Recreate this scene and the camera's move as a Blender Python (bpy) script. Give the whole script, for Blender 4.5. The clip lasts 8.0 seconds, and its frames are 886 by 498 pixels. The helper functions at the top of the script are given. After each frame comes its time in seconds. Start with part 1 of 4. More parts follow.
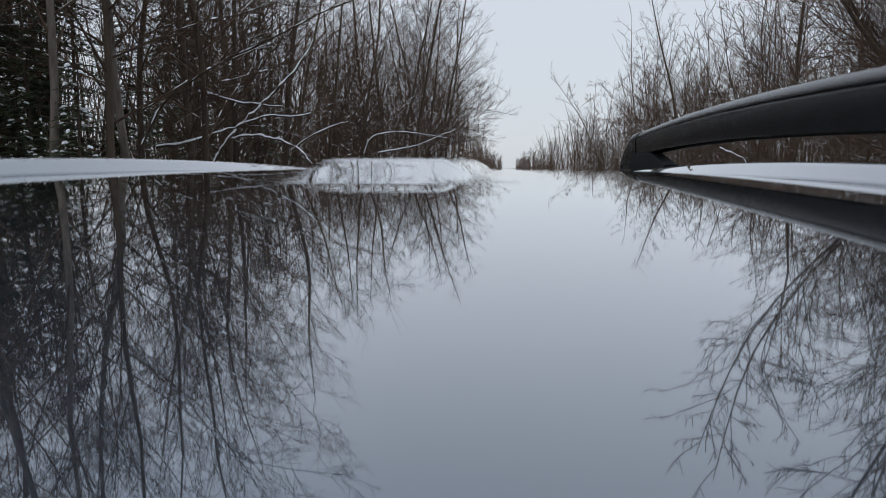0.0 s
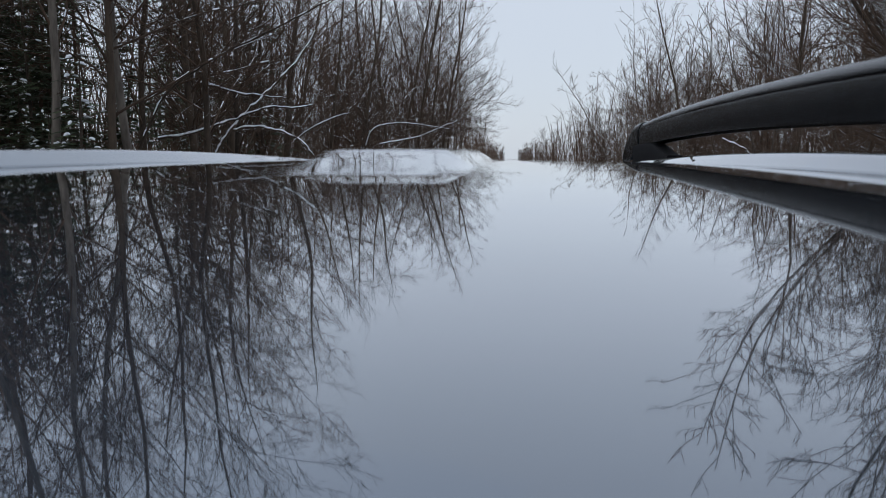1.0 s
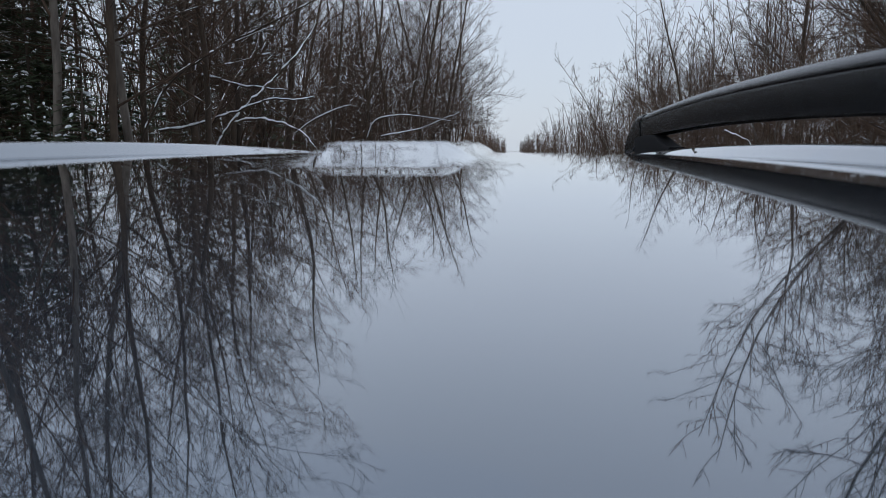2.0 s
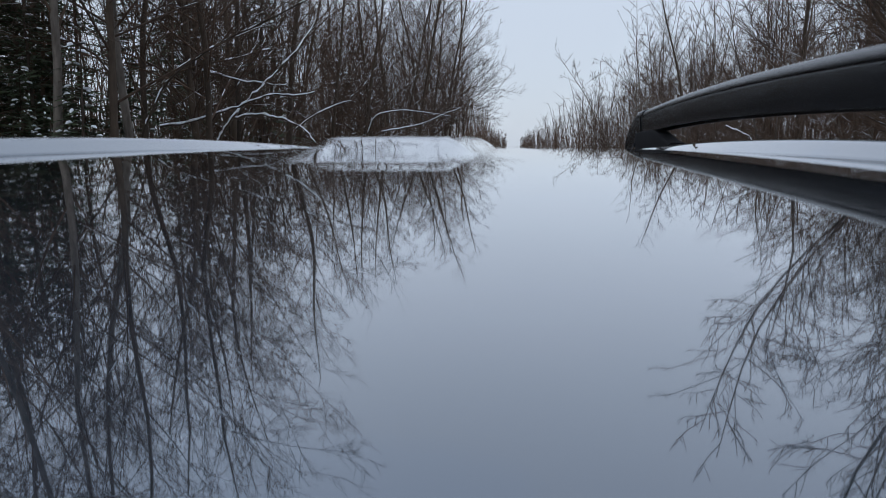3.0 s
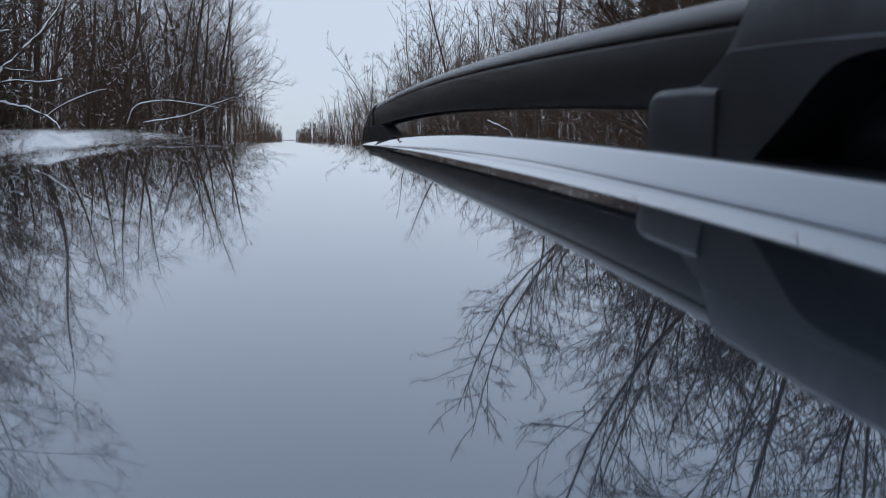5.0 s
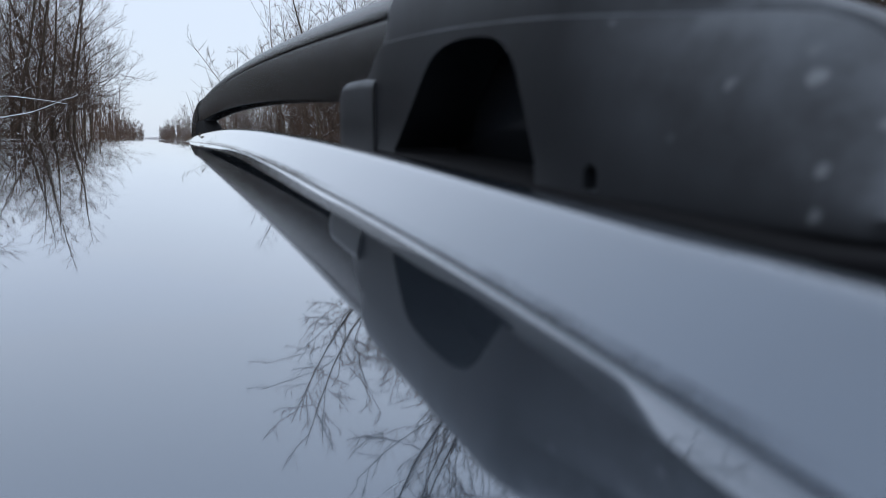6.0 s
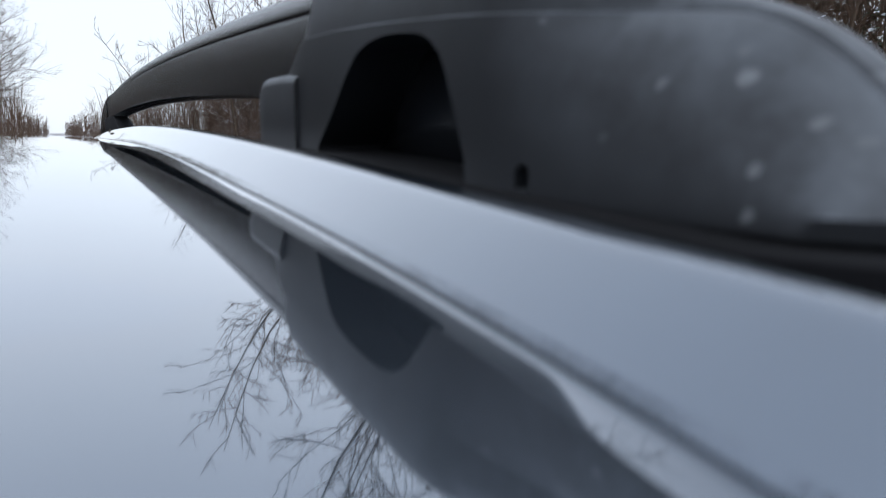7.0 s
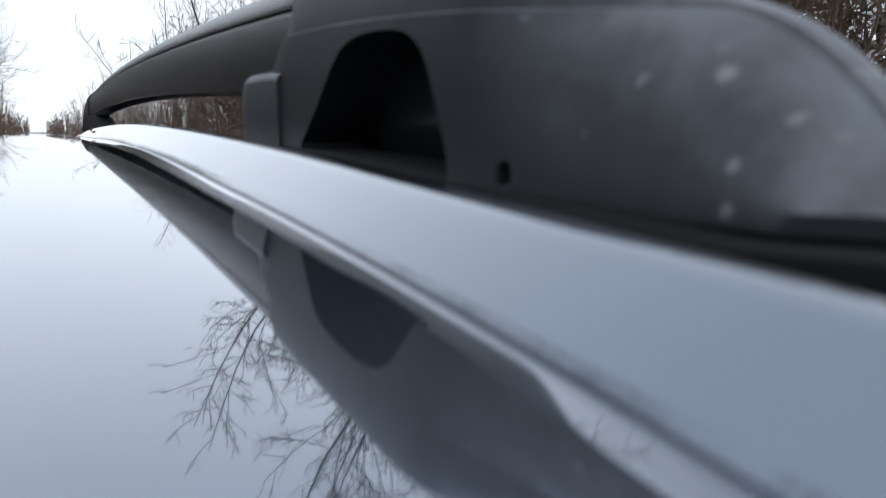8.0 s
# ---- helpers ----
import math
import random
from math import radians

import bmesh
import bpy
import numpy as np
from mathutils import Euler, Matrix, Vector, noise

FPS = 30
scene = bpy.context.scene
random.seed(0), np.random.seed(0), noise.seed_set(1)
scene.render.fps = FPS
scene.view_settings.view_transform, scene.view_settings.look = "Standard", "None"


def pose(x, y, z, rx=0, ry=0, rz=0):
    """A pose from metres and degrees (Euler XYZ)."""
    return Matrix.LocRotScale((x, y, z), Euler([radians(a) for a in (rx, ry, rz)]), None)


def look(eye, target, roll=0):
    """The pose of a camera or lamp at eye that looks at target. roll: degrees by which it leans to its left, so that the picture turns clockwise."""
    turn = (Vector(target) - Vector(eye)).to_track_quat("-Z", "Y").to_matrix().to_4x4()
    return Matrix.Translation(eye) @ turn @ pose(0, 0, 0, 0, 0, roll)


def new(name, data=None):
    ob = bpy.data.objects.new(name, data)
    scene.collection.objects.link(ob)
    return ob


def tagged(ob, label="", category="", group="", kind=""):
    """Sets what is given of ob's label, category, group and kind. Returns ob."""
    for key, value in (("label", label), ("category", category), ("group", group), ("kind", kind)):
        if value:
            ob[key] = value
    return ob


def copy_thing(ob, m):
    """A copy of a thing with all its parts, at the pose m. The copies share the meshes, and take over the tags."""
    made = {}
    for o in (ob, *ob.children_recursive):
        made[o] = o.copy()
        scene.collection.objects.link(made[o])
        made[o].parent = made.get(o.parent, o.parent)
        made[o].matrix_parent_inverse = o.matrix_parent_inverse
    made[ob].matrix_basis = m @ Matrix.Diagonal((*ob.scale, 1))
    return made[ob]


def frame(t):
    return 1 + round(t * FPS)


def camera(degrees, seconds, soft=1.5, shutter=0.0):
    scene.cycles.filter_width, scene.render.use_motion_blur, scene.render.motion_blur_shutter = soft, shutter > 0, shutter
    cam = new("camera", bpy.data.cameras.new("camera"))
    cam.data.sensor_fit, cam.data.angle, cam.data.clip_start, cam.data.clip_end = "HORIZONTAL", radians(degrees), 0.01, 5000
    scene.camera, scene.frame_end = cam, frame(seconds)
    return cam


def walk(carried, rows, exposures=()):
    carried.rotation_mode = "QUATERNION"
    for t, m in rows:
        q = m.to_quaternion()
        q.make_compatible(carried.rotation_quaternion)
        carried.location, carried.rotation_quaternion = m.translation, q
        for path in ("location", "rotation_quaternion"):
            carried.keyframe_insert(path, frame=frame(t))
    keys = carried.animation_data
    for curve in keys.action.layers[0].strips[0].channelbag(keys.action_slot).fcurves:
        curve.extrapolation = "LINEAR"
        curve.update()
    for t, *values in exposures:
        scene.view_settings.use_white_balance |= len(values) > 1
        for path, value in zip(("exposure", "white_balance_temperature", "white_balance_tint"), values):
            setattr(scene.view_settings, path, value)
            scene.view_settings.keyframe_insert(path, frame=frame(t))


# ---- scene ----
cam = camera(56, 8.0, soft=0.9)
# the small aperture of a compact camera, focused on the woods
cam.data.dof.use_dof = True
cam.data.dof.focus_distance = 6.0
cam.data.dof.aperture_fstop = 15.0
PATH = [
    (0, look((0.0028, 0.0200, 1.7514), (-0.0733, 1.0124, 1.6543), 0.06)),
    (1, look((0.0028, 0.0200, 1.7513), (-0.0758, 1.0111, 1.6437), -0.01)),
    (1.5, look((0.0028, 0.0200, 1.7513), (-0.0769, 1.0104, 1.6385), -0.04)),
    (3, look((0.0028, 0.0200, 1.7512), (-0.0784, 1.0092, 1.6290), -0.10)),
    (3.5, look((0.0029, 0.0200, 1.7511), (-0.0786, 1.0089, 1.6268), -0.08)),
    (3.7, look((0.0219, 0.0109, 1.7503), (-0.0654, 0.9992, 1.6250), -0.01)),
    (3.8, look((0.0605, 0.0044, 1.7500), (-0.0245, 0.9929, 1.6247), 0.01)),
    (3.9, look((0.0830, -0.0011, 1.7493), (0.0207, 0.9890, 1.6238), 0.03)),
    (4, look((0.0936, -0.0057, 1.7484), (0.0731, 0.9863, 1.6237), 0.04)),
    (4.1, look((0.0961, -0.0082, 1.7482), (0.1094, 0.9838, 1.6230), 0.02)),
    (4.2, look((0.0972, -0.0097, 1.7485), (0.1464, 0.9812, 1.6236), 0.02)),
    (4.3, look((0.0967, -0.0103, 1.7487), (0.1812, 0.9784, 1.6244), 0.03)),
    (4.4, look((0.0967, -0.0098, 1.7495), (0.2053, 0.9765, 1.6249), 0.05)),
    (4.5, look((0.0978, -0.0083, 1.7505), (0.2167, 0.9766, 1.6247), 0.12)),
    (4.7, look((0.1005, -0.0070, 1.7514), (0.2386, 0.9751, 1.6239), 0.21)),
    (5.8, look((0.1782, -0.0189, 1.7533), (0.4794, 0.9250, 1.6181), -0.20)),
    (6, look((0.2056, -0.0389, 1.7498), (0.5310, 0.8970, 1.6148), -0.25)),
    (6.2, look((0.2054, -0.0390, 1.7497), (0.5768, 0.8797, 1.6150), -0.08)),
    (6.4, look((0.2050, -0.0350, 1.7496), (0.5952, 0.8757, 1.6144), 0.02)),
    (6.5, look((0.2048, -0.0322, 1.7497), (0.6003, 0.8762, 1.6143), 0.05)),
    (7, look((0.2047, -0.0330, 1.7500), (0.6191, 0.8666, 1.6119), 0.01)),
    (7.5, look((0.2052, -0.0330, 1.7501), (0.6292, 0.8618, 1.6103), -0.16)),
    (8, look((0.2051, -0.0337, 1.7496), (0.6355, 0.8580, 1.6093), -0.08)),
]
EXPOSURES = [(0.0, 0.0, 6400, 10), (1.0, -0.03, 6150, 10), (1.7, -0.05, 6080, 10), (3.5, -0.05, 5950, 10), (4.7, -0.05, 5900, 10), (5.8, 0.15, 5900, 10), (6.0, 0.25, 5950, 10), (6.6, 0.50, 6050, 10), (7.2, 0.63, 6250, 10), (8.0, 0.70, 6350, 10)]
walk(cam, PATH, EXPOSURES)

# ---------------------------------------------------------------- light
EYE = 1.75          # height of the lens above the road
world = bpy.data.worlds.new("overcast_sky")
scene.world = world
world.use_nodes = True
wn, wl = world.node_tree.nodes, world.node_tree.links
wn.clear()
w_out = wn.new("ShaderNodeOutputWorld")
w_bg = wn.new("ShaderNodeBackground")
w_sky = wn.new("ShaderNodeTexSky")
w_sky.sky_type = "NISHITA"
w_sky.sun_disc = False
w_sky.sun_elevation = radians(45)
w_sky.sun_rotation = radians(203)
w_gain = wn.new("ShaderNodeVectorMath")
w_gain.operation = "SCALE"
w_gain.inputs["Scale"].default_value = 0.1
w_geo = wn.new("ShaderNodeTexCoord")
w_sep = wn.new("ShaderNodeSeparateXYZ")
w_ramp = wn.new("ShaderNodeValToRGB")
w_ramp.color_ramp.elements[0].position = 0.0
w_ramp.color_ramp.elements[0].color = (0.665, 0.70, 0.745, 1)
w_ramp.color_ramp.elements[1].position = 0.6
w_ramp.color_ramp.elements[1].color = (0.80, 0.855, 0.94, 1)
w_noise = wn.new("ShaderNodeTexNoise")
w_noise.inputs["Scale"].default_value = 2.2
w_noise.inputs["Detail"].default_value = 3
w_map = wn.new("ShaderNodeMapRange")
w_map.inputs["To Min"].default_value = 0.94
w_map.inputs["To Max"].default_value = 1.06
w_cloud = wn.new("ShaderNodeVectorMath")
w_cloud.operation = "SCALE"
w_mix = wn.new("ShaderNodeMixRGB")
w_mix.inputs["Fac"].default_value = 0.88      # closed cloud cover over the clear sky
wl.new(w_geo.outputs["Generated"], w_sep.inputs[0])
wl.new(w_sep.outputs["Z"], w_ramp.inputs["Fac"])
wl.new(w_geo.outputs["Generated"], w_noise.inputs["Vector"])
wl.new(w_noise.outputs["Fac"], w_map.inputs["Value"])
wl.new(w_ramp.outputs["Color"], w_cloud.inputs[0])
wl.new(w_map.outputs["Result"], w_cloud.inputs["Scale"])
wl.new(w_sky.outputs["Color"], w_gain.inputs[0])
wl.new(w_gain.outputs["Vector"], w_mix.inputs["Color1"])
wl.new(w_cloud.outputs["Vector"], w_mix.inputs["Color2"])
wl.new(w_mix.outputs["Color"], w_bg.inputs["Color"])
w_bg.inputs["Strength"].default_value = 1.0
wl.new(w_bg.outputs["Background"], w_out.inputs["Surface"])

sun_data = bpy.data.lights.new("sun", "SUN")
sun_data.energy = 0.5
sun_data.angle = radians(40)
sun_data.color = (1.0, 0.97, 0.93)
sun = new("sun", sun_data)
sun.matrix_world = look((-5, -12, 13), (0, 0, 0))

# ---------------------------------------------------------------- materials


def material(name):
    m = bpy.data.materials.new(name)
    m.use_nodes = True
    nt = m.node_tree
    return m, nt.nodes, nt.links, nt.nodes["Principled BSDF"]


def noise_node(n, l, scale, detail=4, rough=0.55, coord="Object", stretch=None):
    tc = n.new("ShaderNodeTexCoord")
    no = n.new("ShaderNodeTexNoise")
    no.inputs["Scale"].default_value = scale
    no.inputs["Detail"].default_value = detail
    no.inputs["Roughness"].default_value = rough
    if stretch:
        mp = n.new("ShaderNodeMapping")
        mp.inputs["Scale"].default_value = stretch
        l.new(tc.outputs[coord], mp.inputs["Vector"])
        l.new(mp.outputs["Vector"], no.inputs["Vector"])
    else:
        l.new(tc.outputs[coord], no.inputs["Vector"])
    return no


def ramp_node(n, l, src, stops):
    r = n.new("ShaderNodeValToRGB")
    while len(r.color_ramp.elements) < len(stops):
        r.color_ramp.elements.new(0.5)
    for e, (p, c) in zip(r.color_ramp.elements, stops):
        e.position = p
        e.color = (*c, 1)
    l.new(src, r.inputs["Fac"])
    return r


def bump_node(n, l, height, strength, distance, bsdf):
    b = n.new("ShaderNodeBump")
    b.inputs["Strength"].default_value = strength
    b.inputs["Distance"].default_value = distance
    l.new(height, b.inputs["Height"])
    l.new(b.outputs["Normal"], bsdf.inputs["Normal"])
    return b


def mat_paint():
    """Clear-coated dark blue metallic paint, wet and mirror-smooth, with a faint uneven film."""
    m, n, l, b = material("car_paint_dark_blue")
    film = noise_node(n, l, 7, 5)
    col = ramp_node(n, l, film.outputs["Fac"], [(0.3, (0.112, 0.138, 0.176)), (0.7, (0.134, 0.163, 0.204))])
    l.new(col.outputs["Color"], b.inputs["Base Color"])
    b.inputs["Metallic"].default_value = 0.80
    b.inputs["Coat Weight"].default_value = 1.0
    b.inputs["Coat IOR"].default_value = 1.55
    for name, low, high in (("Roughness", 0.025, 0.070), ("Coat Roughness", 0.002, 0.012)):
        dust = n.new("ShaderNodeMapRange")
        dust.inputs["From Min"].default_value = 0.35
        dust.inputs["From Max"].default_value = 0.8
        dust.inputs["To Min"].default_value = low
        dust.inputs["To Max"].default_value = high
        l.new(film.outputs["Fac"], dust.inputs["Value"])
        l.new(dust.outputs["Result"], b.inputs[name])
    return m


def mat_plastic(name, base, rough, spots, gloss):
    m, n, l, b = material(name)
    grain = noise_node(n, l, 900, 2)
    film = noise_node(n, l, 16, 5)
    col = ramp_node(n, l, film.outputs["Fac"], [(0.3, base), (0.75, tuple(c * 1.5 for c in base))])
    out = col.outputs["Color"]
    if spots:
        tc = n.new("ShaderNodeTexCoord")
        wob = noise_node(n, l, 260, 2)
        off = n.new("ShaderNodeVectorMath")
        off.operation = "MULTIPLY_ADD"
        l.new(wob.outputs["Color"], off.inputs[0])
        off.inputs[1].default_value = (0, 0.003, 0.003)
        l.new(tc.outputs["Object"], off.inputs[2])
        plane = n.new("ShaderNodeVectorMath")
        plane.operation = "MULTIPLY"
        plane.inputs[1].default_value = (0, 0.8, 1)
        l.new(off.outputs["Vector"], plane.inputs[0])
        total = None
        for y, z, r, f in spots:
            far = n.new("ShaderNodeVectorMath")
            far.operation = "DISTANCE"
            far.inputs[1].default_value = (0, 0.8 * (y + 0.0015), EYE + z + 0.0015)
            l.new(plane.outputs["Vector"], far.inputs[0])
            blot = n.new("ShaderNodeMapRange")
            blot.interpolation_type = "SMOOTHSTEP"
            blot.inputs["From Min"].default_value = 0.88 * r
            blot.inputs["From Max"].default_value = 0.25 * r
            blot.inputs["To Max"].default_value = 0.8 * f
            l.new(far.outputs["Value"], blot.inputs["Value"])
            here = blot.outputs["Result"]
            if total is not None:
                top = n.new("ShaderNodeMath")
                top.operation = "MAXIMUM"
                l.new(total, top.inputs[0])
                l.new(here, top.inputs[1])
                here = top.outputs[0]
            total = here
        mix = n.new("ShaderNodeMixRGB")
        l.new(total, mix.inputs["Fac"])
        l.new(out, mix.inputs["Color1"])
        mix.inputs["Color2"].default_value = (0.42, 0.44, 0.46, 1)
        out = mix.outputs["Color"]
        # sky light painted into the colour: patchy blue-grey where the plastic faces up
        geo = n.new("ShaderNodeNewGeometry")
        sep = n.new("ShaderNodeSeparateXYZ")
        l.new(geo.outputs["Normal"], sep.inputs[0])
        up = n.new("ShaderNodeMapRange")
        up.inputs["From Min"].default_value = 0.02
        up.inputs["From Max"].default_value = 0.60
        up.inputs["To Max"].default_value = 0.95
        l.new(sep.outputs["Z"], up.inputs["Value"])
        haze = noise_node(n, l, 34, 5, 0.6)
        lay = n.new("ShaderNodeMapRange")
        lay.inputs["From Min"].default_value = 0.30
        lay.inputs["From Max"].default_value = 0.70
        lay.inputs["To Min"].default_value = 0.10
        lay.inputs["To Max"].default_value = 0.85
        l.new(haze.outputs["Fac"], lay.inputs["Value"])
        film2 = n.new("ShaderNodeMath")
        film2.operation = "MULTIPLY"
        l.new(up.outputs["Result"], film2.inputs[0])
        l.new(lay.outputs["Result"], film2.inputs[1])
        sky_tint = n.new("ShaderNodeMixRGB")
        l.new(film2.outputs[0], sky_tint.inputs["Fac"])
        l.new(out, sky_tint.inputs["Color1"])
        sky_tint.inputs["Color2"].default_value = (0.125, 0.140, 0.162, 1)
        out = sky_tint.outputs["Color"]
    l.new(out, b.inputs["Base Color"])
    b.inputs["Roughness"].default_value = rough
    b.inputs["Specular IOR Level"].default_value = gloss
    bump_node(n, l, grain.outputs["Fac"], 0.10, 0.0003, b)
    return m


def mat_plain(name, base, rough, metal=0.0):
    m, n, l, b = material(name)
    film = noise_node(n, l, 14, 5)
    col = ramp_node(n, l, film.outputs["Fac"], [(0.3, tuple(c * 0.8 for c in base)), (0.75, tuple(min(1, c * 1.2) for c in base))])
    l.new(col.outputs["Color"], b.inputs["Base Color"])
    b.inputs["Roughness"].default_value = rough
    b.inputs["Metallic"].default_value = metal
    return m


def mat_glass():
    m, n, l, b = material("tinted_glass")
    b.inputs["Base Color"].default_value = (0.02, 0.025, 0.028, 1)
    b.inputs["Roughness"].default_value = 0.03
    b.inputs["IOR"].default_value = 1.5
    return m


def mat_bark(name, dark, light, snow):
    """Bark with grain along the stem, lichen patches and wet snow lying on the upper sides."""
    m, n, l, b = material(name)
    grain = noise_node(n, l, 9, 5, 0.6, "Object", (1, 1, 0.25))
    patch = noise_node(n, l, 1.3, 3)
    col = ramp_node(n, l, grain.outputs["Fac"], [(0.3, dark), (0.7, light)])
    info = n.new("ShaderNodeObjectInfo")
    hsv = n.new("ShaderNodeHueSaturation")
    val = n.new("ShaderNodeMapRange")
    val.inputs["To Min"].default_value = 0.7
    val.inputs["To Max"].default_value = 1.35
    l.new(info.outputs["Random"], val.inputs["Value"])
    l.new(val.outputs["Result"], hsv.inputs["Value"])
    l.new(col.outputs["Color"], hsv.inputs["Color"])
    geo = n.new("ShaderNodeNewGeometry")
    sep = n.new("ShaderNodeSeparateXYZ")
    l.new(geo.outputs["Normal"], sep.inputs[0])
    up = n.new("ShaderNodeMapRange")
    up.inputs["From Min"].default_value = 0.45
    up.inputs["From Max"].default_value = 0.75
    l.new(sep.outputs["Z"], up.inputs["Value"])
    lie = noise_node(n, l, 2.6, 3)
    th = n.new("ShaderNodeMapRange")
    th.inputs["From Min"].default_value = 0.62 - 0.2 * snow
    th.inputs["From Max"].default_value = 0.68 - 0.2 * snow
    l.new(lie.outputs["Fac"], th.inputs["Value"])
    mul = n.new("ShaderNodeMath")
    mul.operation = "MULTIPLY"
    l.new(up.outputs["Result"], mul.inputs[0])
    l.new(th.outputs["Result"], mul.inputs[1])
    mix = n.new("ShaderNodeMixRGB")
    l.new(mul.outputs[0], mix.inputs["Fac"])
    l.new(hsv.outputs["Color"], mix.inputs["Color1"])
    mix.inputs["Color2"].default_value = (0.80, 0.83, 0.87, 1)
    l.new(mix.outputs["Color"], b.inputs["Base Color"])
    b.inputs["Roughness"].default_value = 0.9
    bump_node(n, l, grain.outputs["Fac"], 0.5, 0.01, b)
    return m


def mat_needles():
    m, n, l, b = material("spruce_needles")
    g = noise_node(n, l, 3.0, 4)
    col = ramp_node(n, l, g.outputs["Fac"], [(0.3, (0.022, 0.036, 0.016)), (0.7, (0.058, 0.080, 0.030))])
    l.new(col.outputs["Color"], b.inputs["Base Color"])
    b.inputs["Roughness"].default_value = 0.75
    return m


def mat_snow():
    m, n, l, b = material("wet_snow")
    g = noise_node(n, l, 25, 4)
    col = ramp_node(n, l, g.outputs["Fac"], [(0.3, (0.74, 0.77, 0.82)), (0.7, (0.86, 0.88, 0.91))])
    l.new(col.outputs["Color"], b.inputs["Base Color"])
    b.inputs["Roughness"].default_value = 0.6
    bump_node(n, l, g.outputs["Fac"], 0.4, 0.01, b)
    return m


def mat_ground():
    m, n, l, b = material("leaf_litter_and_snow")
    big = noise_node(n, l, 0.45, 5)
    small = noise_node(n, l, 7, 5)
    add = n.new("ShaderNodeMath")
    add.operation = "MULTIPLY_ADD"
    add.inputs[1].default_value = 0.45
    l.new(small.outputs["Fac"], add.inputs[0])
    l.new(big.outputs["Fac"], add.inputs[2])
    col = ramp_node(n, l, add.outputs[0], [(0.60, (0.06, 0.045, 0.032)), (0.72, (0.14, 0.11, 0.08)), (0.80, (0.68, 0.70, 0.74))])
    l.new(col.outputs["Color"], b.inputs["Base Color"])
    b.inputs["Roughness"].default_value = 0.9
    bump_node(n, l, small.outputs["Fac"], 0.6, 0.05, b)
    return m


def mat_road():
    m, n, l, b = material("wet_gravel_road_with_slush")
    lane = noise_node(n, l, 1.2, 5, 0.6, "Object", (1, 0.12, 1))
    grit = noise_node(n, l, 60, 4)
    col = ramp_node(n, l, lane.outputs["Fac"], [(0.42, (0.09, 0.08, 0.075)), (0.55, (0.30, 0.30, 0.31)), (0.66, (0.68, 0.70, 0.74))])
    l.new(col.outputs["Color"], b.inputs["Base Color"])
    b.inputs["Roughness"].default_value = 0.7
    bump_node(n, l, grit.outputs["Fac"], 0.5, 0.015, b)
    return m


PAINT = mat_paint()
# dried water spots on the foot: place along and up it, radius, strength
SPOTS = [(0.117, 0.011, 0.0022, 0.28), (0.097, 0.011, 0.0026, 0.42), (0.080, 0.002, 0.0021, 0.28), (0.088, -0.007, 0.0020, 0.34), (0.059, -0.006, 0.0022, 0.26), (0.070, 0.011, 0.0022, 0.24),
         (0.100, 0.017, 0.0020, 0.18), (0.078, 0.0107, 0.0018, 0.22), (0.0645, 0.010, 0.0020, 0.2), (0.087, -0.0158, 0.0022, 0.3), (0.160, 0.029, 0.0020, 0.22), (0.072, -0.002, 0.0016, 0.15),
         (0.131, -0.001, 0.0020, 0.10), (0.066, 0.002, 0.0020, 0.12)]
RAIL_BLACK = mat_plastic("satin_black_rail", (0.006, 0.007, 0.0085), 0.27, None, 0.38)
# foot plastic: dried spots, plus painted sky light on up-facing sides
FOOT_BLACK = mat_plastic("weathered_sky_lit_black_plastic", (0.0072, 0.0080, 0.0098), 0.42, SPOTS, 0.34)
PAD_RUBBER = mat_plain("black_rubber", (0.007, 0.007, 0.008), 0.8)
PAD_RUBBER.node_tree.nodes["Principled BSDF"].inputs["Specular IOR Level"].default_value = 0.12
GLASS = mat_glass()
TYRE = mat_plain("tyre_rubber", (0.02, 0.02, 0.02), 0.85)
ALLOY = mat_plain("alloy_rim", (0.5, 0.5, 0.52), 0.35, 0.9)
LEAF = mat_plain("dead_leaf", (0.05, 0.036, 0.024), 0.8)
LAMP = mat_plain("clear_lamp_lens", (0.6, 0.6, 0.62), 0.15)
REDLAMP = mat_plain("red_lamp_lens", (0.3, 0.01, 0.01), 0.2)
BARK_BROWN = mat_bark("brown_bark", (0.034, 0.024, 0.016), (0.084, 0.060, 0.041), 0.2)
BARK_GREY = mat_bark("grey_bark", (0.060, 0.050, 0.041), (0.18, 0.155, 0.130), 0.1)
BARK_TWIG = mat_bark("twig_bark", (0.040, 0.024, 0.015), (0.110, 0.068, 0.043), 0.25)
NEEDLES = mat_needles()
SNOW = mat_snow()
GROUND = mat_ground()
ROAD = mat_road()

# ---------------------------------------------------------------- mesh helpers


def mesh_from(name, verts, faces, mat, smooth=True):
    me = bpy.data.meshes.new(name)
    me.from_pydata(verts, [], faces)
    me.materials.append(mat)
    if smooth:
        me.polygons.foreach_set("use_smooth", [True] * len(me.polygons))
    me.update()
    return me


def piece(name, me, parent=None, label=""):
    ob = new(name, me)
    if parent:
        ob.parent = parent
    return tagged(ob, label)


def part(name, bm, mat, parent, label="", smooth=True):
    me = bpy.data.meshes.new(name)
    bm.normal_update()
    bm.to_mesh(me)
    bm.free()
    me.materials.append(mat)
    if smooth:
        me.polygons.foreach_set("use_smooth", [True] * len(me.polygons))
    return piece(name, me, parent, label)


